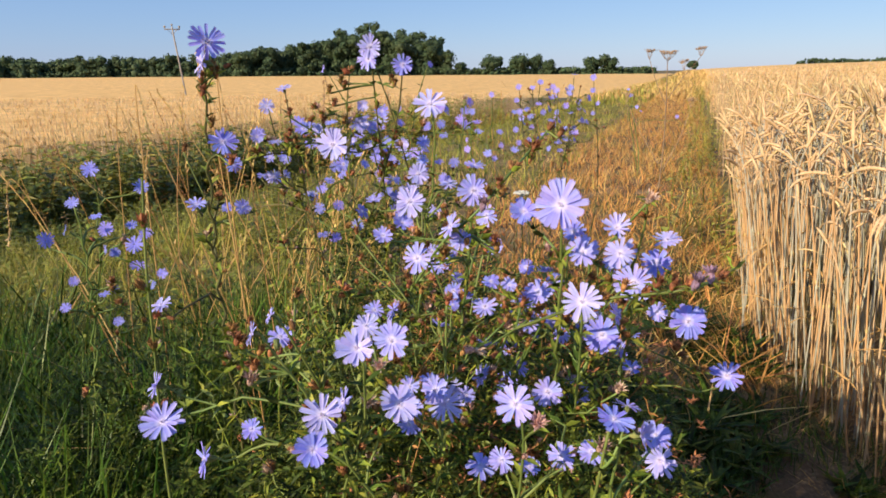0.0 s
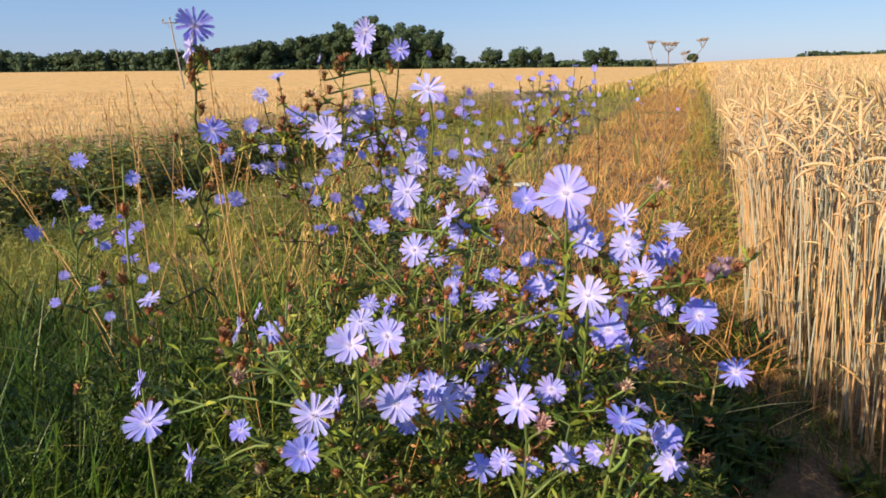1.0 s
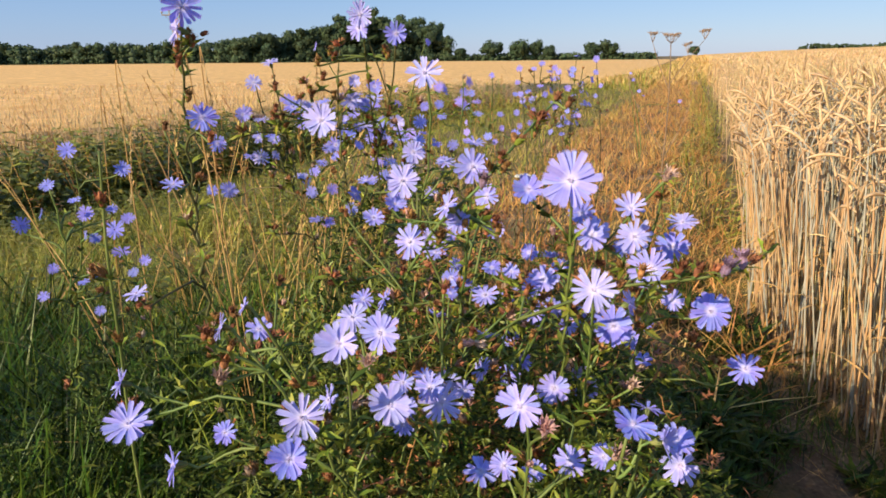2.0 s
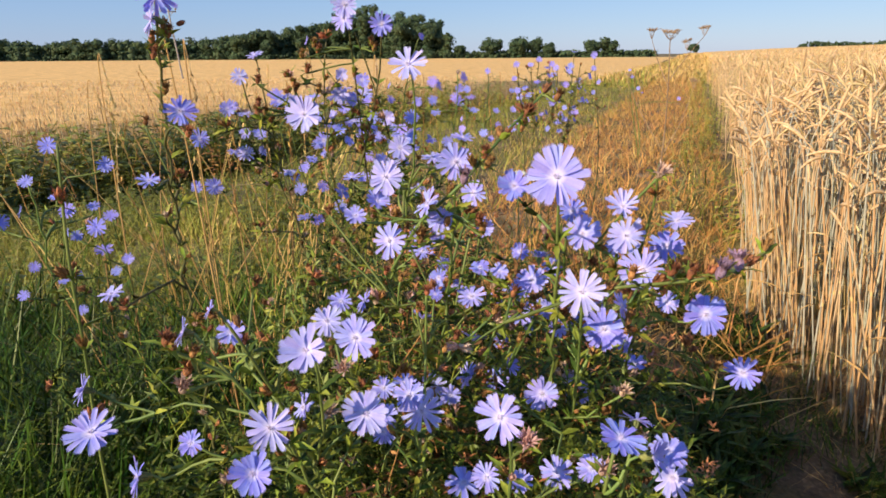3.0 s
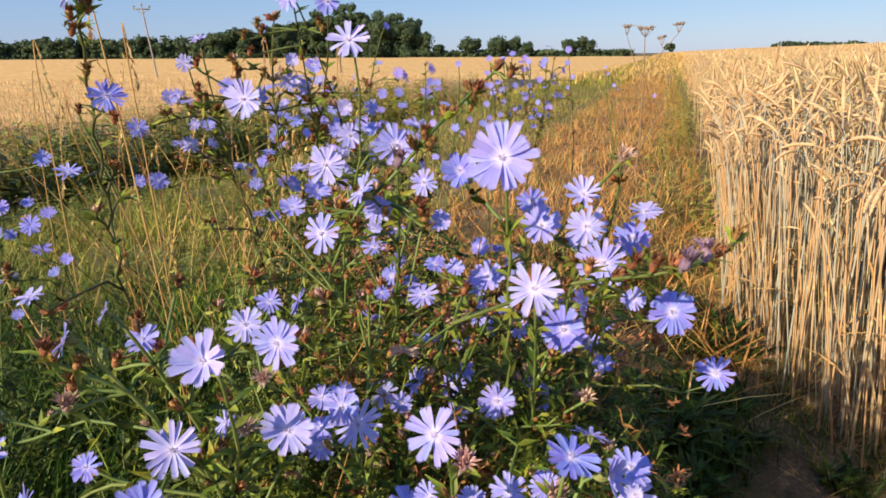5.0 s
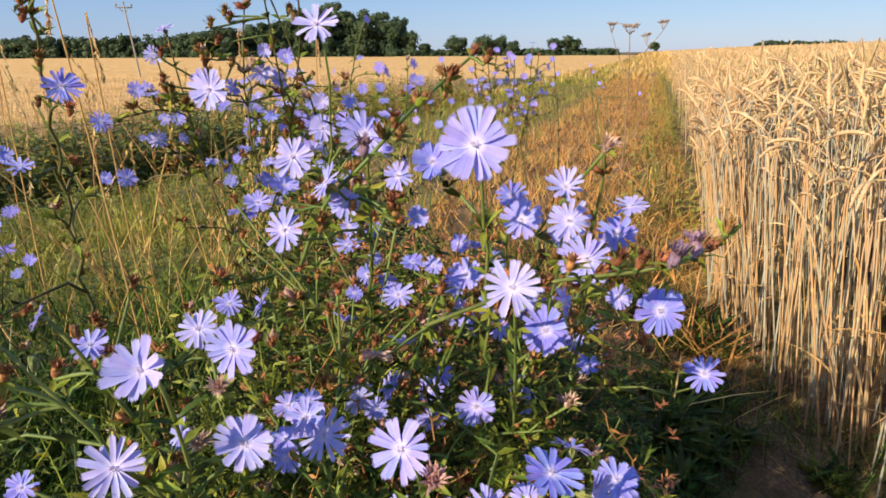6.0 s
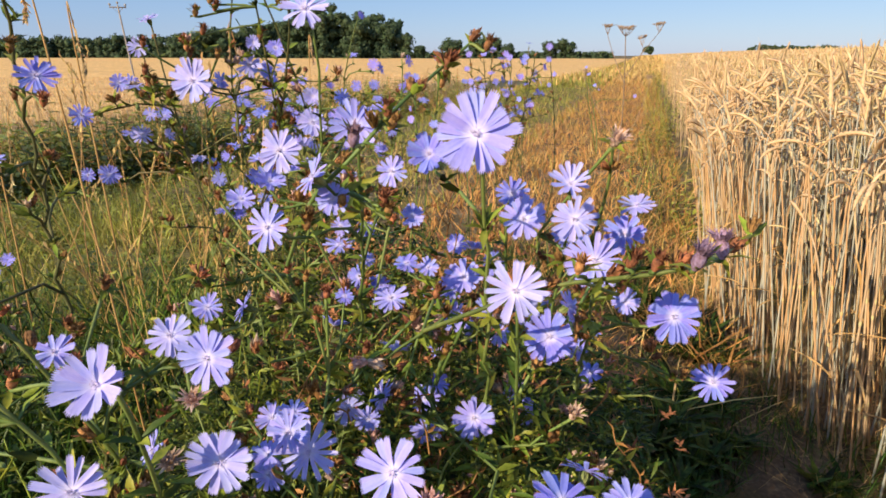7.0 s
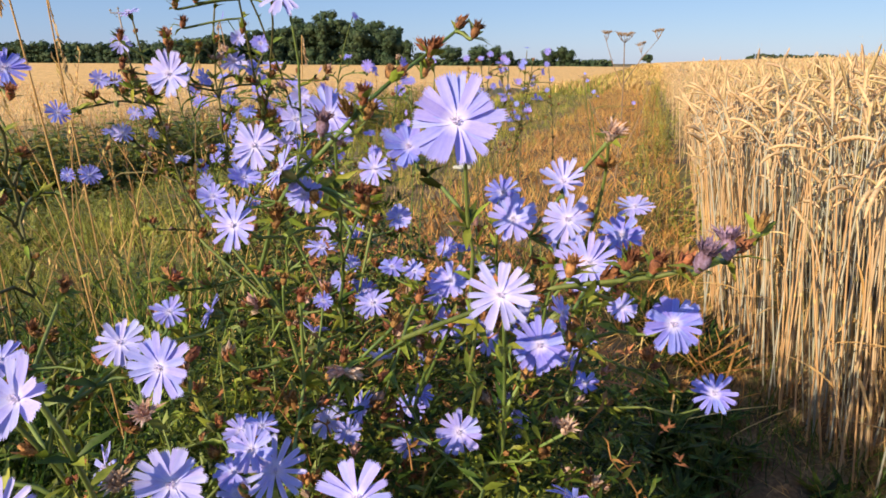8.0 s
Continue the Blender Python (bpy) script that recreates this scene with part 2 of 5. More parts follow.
def ground_z(x, y):
    x, y = np.asarray(x, float), np.asarray(y, float)
    u, r = ACROSS[0] * x + ACROSS[1] * y, np.hypot(x, y)
    left = ease((-u - 2.2) / 4.3)
    z = -0.55 * left - 1.6 * left * ease((r - 12) / 60) + 0.9 * left * ease((r - 110) / 200)
    z = z + 0.046 * np.clip(u - 1.0, 0, 32) + 0.5 * (1 - left) * ease((r - 60) / 240)
    near = np.exp(-((r / 14) ** 2))
    return z + near * (0.018 * np.sin(3.1 * x + 1.3 * y) + 0.014 * np.sin(5.3 * y - 2.2 * x + 1.0) + 0.008 * np.sin(13 * x + 7 * y))


def right_edge(y):
    """Where the right-hand crop begins."""
    y = np.asarray(y, float)
    return np.where(y < 1.9, 1.165, 1.165 + 0.4 * np.clip(y - 2.17, 0, None) + 0.1 * ease((y - 1.9) / 0.6)) + 0.04 * np.sin(4.1 * y) + 0.03 * np.sin(9.7 * y + 1)


LEFT_EDGE = -6.9
FIELD_END = 300.0


def steps_from(near, far, first, growth):
    out, x, d = [], near, first
    while x < far:
        out.append(x)
        x += d
        d *= growth
    return out + [far]


half = steps_from(0, 2600, 0.12, 1.085)
xs = np.array([-v for v in half[:0:-1]] + half)
ys = np.array([-v for v in steps_from(0, 2600, 0.3, 1.16)[:0:-1]] + half)
gx, gy = np.meshgrid(xs, ys)
n_x, n_y = len(xs), len(ys)


def sheet_faces(nx, ny):
    i = (np.arange(ny - 1)[:, None] * nx + np.arange(nx - 1)).ravel()
    return np.stack([i, i + 1, i + nx + 1, i + nx], -1)


ground = new("ground", mesh_of("ground", np.stack([gx, gy, ground_z(gx, gy)], -1), sheet_faces(n_x, n_y), SOIL, True))
tagged(ground, "dry brown earth with thatch and patchy moss between two crops", "ground", kind="structure")

# ---- the crops ----


def wheat_line(height, droop, n_stem=6, n_neck=5, ear=0.080):
    """The middle line of a wheat stalk, its neck bent over: stem points, ear points."""
    stem = [(0, 0, height * s) for s in np.linspace(0, 0.86, n_stem)]
    p, angle, step = np.array(stem[-1], float), 0.0, height * 0.14 / n_neck
    for i in range(n_neck):
        angle += droop * 0.6 / n_neck
        p = p + step * np.array((math.sin(angle), 0, math.cos(angle)))
        stem.append(tuple(p))
    ears = [stem[-1]]
    for i in range(7):
        angle += droop * 0.4 / 7
        p = p + ear / 7 * np.array((math.sin(angle), 0, math.cos(angle)))
        ears.append(tuple(p))
    return np.array(stem), np.array(ears)


def curve_of(line, n):
    """A line cut anew into n points."""
    t = np.linspace(0, len(line) - 1, n)
    return np.column_stack([np.interp(t, np.arange(len(line)), line[:, k]) for k in range(3)])


def ear_geo(g, line, level):
    """An ear of wheat: two rows of plump spikelets, or a ribbed spindle further off."""
    if level == 0:
        fine = curve_of(line, 17)
        bulge = 0.5 + 0.5 * np.cos(np.arange(17) * math.pi)
        taper = np.interp(np.arange(17), (0, 2, 11, 16), (0.45, 1.0, 0.92, 0.25))
        g.tube(fine, (0.0034 + 0.0030 * bulge) * taper, 6)
    elif level == 0.5:
        fine = curve_of(line, 9)
        g.tube(fine, np.array((0.0016, 0.0042, 0.0036, 0.0052, 0.0040, 0.0050, 0.0034, 0.0036, 0.0006)), 3, False)
        for i in range(1, 8):
            way = fine[i + 1] - fine[i]
            way = way / np.linalg.norm(way)
            o = np.array((0, 1 if i % 2 else -1, 0.3))
            g.add([fine[i] + 0.0007 * o, fine[i] - 0.0007 * way, fine[i] + way * 0.045 + o * 0.011], [(0, 1, 2)])
    elif level == 1:
        radii = np.array((0.0028, 0.0058, 0.0050, 0.0056, 0.0040, 0.0012))
        g.tube(line[[0, 1, 3, 4, 6, 7]], radii, 3, False)
    else:
        g.tube(line[[0, 2, 5, 7]], np.array((0.004, 0.0105, 0.0090, 0.001)), 3, False)


def wheat_template(height, droop, level, low=0.0, fat=1.0):
    """Stem and ear arrays; low: how much of the foot is left out."""
    stem, ear = wheat_line(height, droop, 5 if level < 1 else 3 if level == 1 else 2, 4 if level < 1 else 3 if level == 1 else 1)
    stem = stem[stem[:, 2] >= low * height]
    s, e = Geo(), Geo()
    s.tube(stem, np.linspace(0.0027, 0.0009, len(stem)) * fat, 3, False)
    ear_geo(e, ear, level)
    return s.arrays(), e.arrays()


DROOPS = (0.3, 0.7, 1.1, 1.5, 1.9, 2.4)


def stand(name, places, level, seed, label, fat, size=1.0, low=0.0, stem_mats=(STRAW,), lean_out=None, category="wheat", spread=(0.84, 1.10), droops=DROOPS):
    """A stand of wheat too dense to count: stems in one mesh of stuff, ears in another, under one thing."""
    rs = np.random.RandomState(seed)
    n = len(places)
    root = thing(name, (0, 0, 0), label, category, kind="stuff")
    turns, sizes = rs.rand(n) * 6.283, size * (spread[0] + (spread[1] - spread[0]) * rs.rand(n))
    leans = rs.normal(0, 0.07, (n, 2)) if lean_out is None else rs.normal(0, 0.06, (n, 2)) + lean_out
    made = [wheat_template(0.82, d, level, low, fat) for d in droops]
    share = rs.randint(len(stem_mats), size=n)
    for k, mat in enumerate(stem_mats):
        s = share == k
        ob = part("straw", scatter("straw", [m[0] for m in made], places[s], turns[s], sizes[s], mat, leans[s]), root)
        ob["kind"] = "stuff"
        ob = part("ears", scatter("ears", [m[1] for m in made], places[s], turns[s], sizes[s], EAR, leans[s]), root)
        ob["kind"] = "stuff"
    return root


def strew(n, x0, x1, y0, y1, seed):
    rs = np.random.RandomState(seed)
    return np.stack([x0 + (x1 - x0) * rs.rand(n), y0 + (y1 - y0) * rs.rand(n)], -1)


def on_ground(xy, sink=0.0):
    return np.column_stack([xy, ground_z(xy[:, 0], xy[:, 1]) - sink])


def right_of_edge(xy, depth0, depth1):
    d = (xy[:, 0] - right_edge(xy[:, 1])) * 0.93
    return xy[(d >= depth0) & (d < depth1)]


def in_wedge(xy, a0, a1):
    a = np.degrees(np.arctan2(xy[:, 0], xy[:, 1]))
    return xy[(a > a0) & (a < a1)]


# the right-hand crop: front row in full, then the ears behind it
front = right_of_edge(strew(26000, 1.0, 3.2, 0.5, 3.6, 21), 0.02, 0.42)
front = front[np.random.RandomState(4).rand(len(front)) < 0.075]
back = right_of_edge(strew(26000, 1.1, 4.0, 0.5, 3.8, 22), 0.16, 1.6)[:7000]
behind = back[:, 0] - right_edge(back[:, 1]) > 0.6
lean_front = np.tile((-0.16, -0.02), (len(front), 1)) * (1 - 0.6 * ease((front[:, 1:2] - 3) / 3))
stand("wheat_front", on_ground(front), 0.5, 31, "dense ripe wheat stalks with drooping golden ears at the crop edge", 1.0, 1.0, 0.0, (STRAW, STRAW_BLUE, STRAW_BLUE, STRAW_RUST, STRAW_BLUE), lean_front, spread=(0.62, 1.04))
stand("wheat_stand", on_ground(back[behind]), 1, 38, "ripe golden wheat ears in the depth of the crop", 1.0, 1.0, 0.42, (STRAW, STRAW_BLUE), spread=(0.80, 1.12))
stand("wheat_stand", on_ground(back[~behind]), 0.5, 32, "ripe golden wheat ears bent over above grey-gold straw", 1.0, 1.0, 0.42, (STRAW, STRAW_BLUE), spread=(0.80, 1.12))
edge_r = right_of_edge(strew(90000, 1.6, 14, 3.3, 24, 28), 0.0, 2.2)
edge_r = edge_r[np.random.RandomState(5).rand(len(edge_r)) < 4.5 / (1 + edge_r[:, 1])][:3200]
stand("wheat_stand", on_ground(edge_r), 1, 37, "ripe wheat along the crop's far edge", 1.3, 1.0, 0.0, (STRAW, STRAW_RUST), spread=(0.7, 1.08))
far_r = in_wedge(right_of_edge(strew(60000, 1.2, 17, 0.6, 14, 23), 1.3, 20), 5, 66)
far_r = far_r[(np.hypot(far_r[:, 0], far_r[:, 1]) < 12)][:4600]
stand("wheat_stand", on_ground(far_r), 1, 33, "ripe golden wheat further into the crop", 1.2, 1.0, 0.45, spread=(0.86, 1.14))
far_r2 = in_wedge(right_of_edge(strew(60000, 4, 50, 4, 50, 24), 0.2, 60), 10, 62)
rr = np.hypot(far_r2[:, 0], far_r2[:, 1])
far_r2 = far_r2[(rr > 10.5) & (rr < 42)]
far_r2 = far_r2[np.random.RandomState(2).rand(len(far_r2)) < 14 / np.hypot(far_r2[:, 0], far_r2[:, 1])][:5000]
stand("wheat_stand", on_ground(far_r2), 2, 34, "ripe wheat stretching away up the slope", 1.5, 1.08, 0.6)


def ribbons(name, places, seed, label):
    """Withered flag leaves hanging among the ears."""
    rs = np.random.RandomState(seed)
    made = []
    for k in range(5):
        g = Geo()
        g.leaf((0, 0, 0), (0.8, 0.1, 0.9 - 0.25 * k), (0, 0, 1), 0.10, 0.0042, 0.6 + 0.25 * k, 4)
        made.append(g.arrays())
    n = len(places)
    at = places + np.column_stack([rs.normal(0, 0.03, (n, 2)) - (0.06, 0), 0.46 + 0.34 * rs.rand(n)])
    ob = new(name, scatter(name, made, at, rs.rand(n) * 6.283, 0.7 + 0.7 * rs.rand(n), EAR, rs.normal(0, 0.2, (n, 2))))
    return tagged(ob, label, "leaves", kind="stuff")


ribbons("wheat_leaves", on_ground(front[::3]), 45, "withered pale wheat leaves hanging among the ears")
ribbons("wheat_leaves", on_ground(back[:800]), 46, "curled straw-coloured wheat leaves over the crop")
ribbons("wheat_leaves", on_ground(edge_r[:1300]), 47, "straw-coloured wheat leaves along the crop edge")


def single_stalk(x, y, seed):
    """A wheat stalk of its own at the very edge: straw, ear and a withered leaf."""
    rs = np.random.RandomState(seed)
    root = thing("wheat_stalk", (x, y, float(ground_z(x, y)) - 0.01), "single ripe wheat stalk leaning out of the crop", "wheat stalk", "wheat stalks at the crop edge")
    k = rs.randint(len(EDGE_STRAWS))
    root.rotation_euler = (rs.normal() * 0.05, -0.10 + rs.normal() * 0.07, 0)
    m = Matrix.Rotation(rs.rand() * 6.283, 4, "Z") @ Matrix.Scale(0.78 + 0.28 * rs.rand(), 4)
    part("straw", EDGE_STRAWS[k], root, "", m)
    part("ear", EDGE_EARS[k // 3], root, "", m)
    if rs.rand() < 0.6:
        part("leaf", EDGE_LEAVES[rs.randint(3)], root, "withered hanging leaf", m)


EDGE_STRAWS, EDGE_EARS, EDGE_LEAVES = [], [], []
for i, droop in enumerate(DROOPS):
    line, ears = wheat_line(0.82, droop)
    for mat in (STRAW, STRAW_BLUE, STRAW_RUST):
        g = Geo()
        g.tube(line, np.linspace(0.0029, 0.0014, len(line)), 6, False)
        for joint in (1, 3):
            g.tube([line[joint] - (0, 0, 0.006), line[joint], line[joint] + (0, 0, 0.006)], (0.0029, 0.0037, 0.0029), 6, False)
        EDGE_STRAWS.append(g.mesh("straw", mat, True))
    g = Geo()
    ear_geo(g, ears, 0)
    EDGE_EARS.append(g.mesh("ear", EAR))
for i in range(3):
    g = Geo()
    g.leaf((0.002, 0, 0.30 + 0.12 * i), (0.5, 0.2, 0.7 - 0.5 * i), (0, 0, 1), 0.13, 0.007, 0.9, 5)
    EDGE_LEAVES.append(g.mesh("leaf", GRASS_DRY))
for i in range(285):
    r = random.Random(900 + i)
    y = 0.9 + 3.0 * r.random()
    single_stalk(float(right_edge(y)) + 0.16 * r.random() - 0.03, y, 900 + i)


def left_strew(n, u0, u1, v0, v1, seed):
    uv = strew(n, u0, u1, v0, v1, seed)
    return uv[:, :1] * ACROSS + uv[:, 1:] * ALONG


left_a = in_wedge(left_strew(30000, LEFT_EDGE - 6, LEFT_EDGE, 1, 30, 25), -52, 30)[:4600]
UPRIGHT = (0.2, 0.5, 0.8, 1.3)
stand("wheat_stand", on_ground(left_a), 1, 35, "pale gold wheat beyond the weedy bank", 1.3, 1.0, 0.0, (STRAW, STRAW_RUST), spread=(0.74, 1.12), droops=UPRIGHT)
left_rim = in_wedge(left_strew(9000, LEFT_EDGE - 1.2, LEFT_EDGE + 0.1, 0, 22, 29), -52, 30)[:3000]
stand("wheat_stand", on_ground(left_rim), 1, 38, "pale gold wheat standing along the weedy bank", 1.3, 1.0, 0.0, (STRAW, STRAW_RUST), spread=(0.62, 1.12), droops=UPRIGHT)
left_b = in_wedge(left_strew(40000, LEFT_EDGE - 40, LEFT_EDGE - 5, 1, 60, 26), -52, 30)
left_b = left_b[np.random.RandomState(3).rand(len(left_b)) < 11 / np.hypot(left_b[:, 0], left_b[:, 1])][:5500]
stand("wheat_stand", on_ground(left_b), 2, 36, "pale gold wheat in the sunken field", 1.5, 1.06, 0.5, droops=UPRIGHT)


def canopy(name, u_from, sign, lift, seed, label):
    """The closed top of a crop, where single ears can no longer be told apart."""
    us = u_from + sign * np.array(steps_from(0, 700, 0.3, 1.06))
    vs = np.array([-v for v in steps_from(0, 60, 0.5, 1.2)[:0:-1]] + steps_from(0, 420, 0.3, 1.05))
    if sign < 0:
        us = us[::-1]
    u, v = np.meshgrid(us, vs)
    x, y = u * ACROSS[0] + v * ALONG[0], u * ACROSS[1] + v * ALONG[1]
    inside = (x > right_edge(y) + 0.55) | (sign < 0)
    x = np.where(inside, x, right_edge(y) + 0.55)
    rs = np.random.RandomState(seed)
    z = ground_z(x, y) + lift * (0.88 + 0.14 * ease((np.hypot(x, y) - 8) / 25)) + (rs.rand(*x.shape) - 0.5) * 0.09
    faces = sheet_faces(len(us), len(vs))
    faces = faces[(y < FIELD_END).ravel()[faces].all(1) & inside.ravel()[faces].any(1)]
    used, back_to = np.unique(faces, return_inverse=True)
    near_side = u == (us.max() if sign < 0 else us.min())
    z = np.where(near_side | ((sign > 0) & (x < right_edge(y) + 1.15)), ground_z(x, y) - 0.05, z)
    verts = np.stack([x, y, z], -1).reshape(-1, 3)[used]
    ob = new(name, mesh_of(name, verts, back_to.reshape(-1, 4), CROP, True))
    return tagged(ob, label, "crop", kind="structure")


canopy("crop_right", 0.95, 1, 0.70, 41, "closed golden top of the ripe wheat crop on rising ground")
canopy("crop_left", LEFT_EDGE - 0.9, -1, 0.66, 42, "closed golden top of the ripe wheat crop in the hollow")

# ---- the distance: wood, hedges, lone trees, pole ----
def crown_cards(centres, radii, n, size, seed):
    """Small leaf clumps set over lumpy shapes: arrays of triangles."""
    rs = np.random.RandomState(seed)
    k = rs.randint(len(centres), size=n)
    d = rs.normal(size=(n, 3))
    d /= np.linalg.norm(d, axis=1)[:, None]
    at = centres[k] + d * radii[k] * (0.78 + 0.36 * rs.rand(n, 1))
    a = rs.normal(size=(n, 3))
    a -= 0.55 * d * (a * d).sum(1, keepdims=True)
    a /= np.linalg.norm(a, axis=1)[:, None]
    b = np.cross(a, d + 0.5 * rs.normal(size=(n, 3)))
    b /= np.linalg.norm(b, axis=1)[:, None]
    s = size * (0.6 + 0.8 * rs.rand(n, 1))
    v = np.stack([at - a * s, at + b * s * 0.7, at + a * s, at - b * s * 0.7], 1).reshape(-1, 3)
    i = np.arange(n)[:, None] * 4
    return v, np.vstack([i + (0, 1, 2), i + (0, 2, 3)])


def solid_lumps(centres, radii, seed):
    """The dark inside of a crown: uneven lumps, so that no sky shows through the middle."""
    bm = bmesh.new()
    bmesh.ops.create_icosphere(bm, subdivisions=1, radius=1)
    v0 = np.array([v.co[:] for v in bm.verts])
    f0 = np.array([[v.index for v in f.verts] for f in bm.faces])
    bm.free()
    rs = np.random.RandomState(seed)
    k = 1 + 0.09 * rs.normal(size=(len(centres), len(v0), 1))
    v = centres[:, None] + v0[None] * k * radii[:, None] * 0.74
    f = f0[None] + (np.arange(len(centres)) * len(v0))[:, None, None]
    return v.reshape(-1, 3), f.reshape(-1, 3)


def both(a, b):
    return np.vstack([a[0], b[0]]), np.vstack([a[1], b[1] + len(a[0])])


def lumps(x, y, base, top, width, n, seed, swell=1.0):
    """Lumps that make up the crown of one tree."""
    rs = np.random.RandomState(seed)
    h = top - base
    c = np.column_stack([x + width * 0.34 * rs.normal(size=n).clip(-1.3, 1.3), y + width * 0.3 * rs.normal(size=n).clip(-1.3, 1.3), base + h * (0.34 + 0.54 * rs.rand(n))])
    s = width * (0.12 + 0.12 * rs.rand(n)) * swell
    r = np.column_stack([s, s, np.minimum(s * 0.85, h * 0.3)])
    return c, r


def wood_mass(name, stretch, n_trees, seed, label, category, tall, deep=18.0, leaf=0.75, cards=420, wide=9.0):
    """A far wood along a stretch of the field's end; tall(x) is its height."""
    rs = np.random.RandomState(seed)
    cs, rads = [], []
    for i in range(n_trees):
        x = stretch[0] + (stretch[1] - stretch[0]) * (i + rs.rand()) / n_trees
        y = FIELD_END + 3 + deep * rs.rand()
        z0 = float(ground_z(x, y)) - 0.5
        h = tall(x) * (0.82 + 0.24 * rs.rand())
        c, r = lumps(x, y, z0, z0 + h, wide * (0.8 + 0.5 * rs.rand()), 11, seed * 100 + i)
        low = c.copy()
        low[:, 2] = z0 + h * (0.08 + 0.25 * rs.rand(11))
        cs += [c, low]
        rads += [r, r * 1.15]
    v, f = both(crown_cards(np.vstack(cs), np.vstack(rads), n_trees * cards, leaf, seed), solid_lumps(np.vstack(cs), np.vstack(rads), seed))
    return tagged(new(name, mesh_of(name, v, f, TREE_LEAF)), label, category, kind="stuff")


def wood_height(x):
    """The rounded hilltop of the copse."""
    return float(np.interp(x, (-104, -90, -76, -62, -54, -47, -37, -24, -18, -6, -2, 2), (13.0, 14.0, 16.5, 19.6, 21.0, 24.0, 27.0, 25.6, 22.2, 20.4, 16.0, 9.5)))


wood_mass("copse", (-104, -1), 52, 5, "dark green rounded copse on a low rise", "wood", wood_height, 26, 0.62, 1900, 12)
wood_mass("tree_belt", (-420, -98), 110, 6, "long dark green belt of trees at the field's end", "wood", lambda x: 10.9 + 0.7 * math.sin(x * 0.11) + 0.8 * math.sin(x * 0.37), 14, 0.62, 700, 11)
wood_mass("hedge", (0, 101), 70, 7, "clipped dark green field hedge", "hedge", lambda x: 4.3, 2.5, 0.5, 190, 6.5)
wood_mass("hedge", (-300, 5), 90, 8, "low pale green scrub before the tree belt", "hedge", lambda x: 3.2 + 0.8 * math.sin(x * 0.3), 1.5, 0.45, 50, 5)
wood_mass("hedge", (170, 215), 26, 9, "dark hedge top seen over the rising crop", "hedge", lambda x: 4.5 + 0.5 * math.sin(x * 0.4), 2, 0.5, 120, 4)


def tree(x, y, height, width, seed, label, lean=0.0):
    rs = np.random.RandomState(seed)
    z = float(ground_z(x, y))
    root = thing("tree", (x, y, z), label, "tree", "lone trees along the far hedge")
    g = Geo()
    path = [(lean * height * s * s, 0, -0.3 + s * height * 0.7) for s in np.linspace(0, 1, 6)]
    g.tube(path, np.linspace(0.24, 0.06, 6) * height / 8, 6)
    for i in range(6):
        s = 0.35 + 0.1 * i
        a = rs.rand() * 6.28
        p = np.array((lean * height * s * s * 0.5, 0, s * height * 0.7))
        q = p + np.array((math.cos(a), math.sin(a), 0.8)) * width * 0.26
        g.tube([p, (p + q) / 2 + (0, 0, 0.1), q], (0.09, 0.06, 0.02), 4)
    part("trunk", g.mesh("trunk", BARK), root, "grey-brown trunk with limbs")
    n = 22
    c = rs.normal(size=(n, 3))
    c = c / np.linalg.norm(c, axis=1)[:, None] * (0.35 + 0.65 * rs.rand(n, 1)) * (width * 0.46, width * 0.46, height * 0.28) + (lean * height * 0.4, 0, height * 0.62)
    s = width * (0.15 + 0.09 * rs.rand(n))
    r = np.column_stack([s, s, s * 0.9])
    v, f = both(crown_cards(c, r, 2000, 0.40, seed), solid_lumps(c, r * 0.9, seed))
    part("crown", mesh_of("crown", v, f, TREE_LEAF), root)
    return root


tree(8.6, 302, 6.8, 5.6, 61, "small thin dark green tree above the hedge")
tree(22.6, 303, 9.8, 11.0, 62, "round dark green tree above the hedge")
tree(35.5, 303, 10.2, 12.4, 63, "broad dark green tree above the hedge")
tree(43.6, 304, 9.6, 8.0, 64, "slim dark green tree beside a broader one", 0.1)
tree(49.6, 302, 7.2, 7.6, 65, "low dark green bush-like tree")
tree(70.2, 303, 8.9, 8.6, 66, "small dark green tree in a pair")
tree(77.6, 303, 11.0, 9.0, 67, "taller dark green tree in a pair")
tree(118.5, 303, 4.6, 5.0, 68, "lone low dark bush on the skyline")


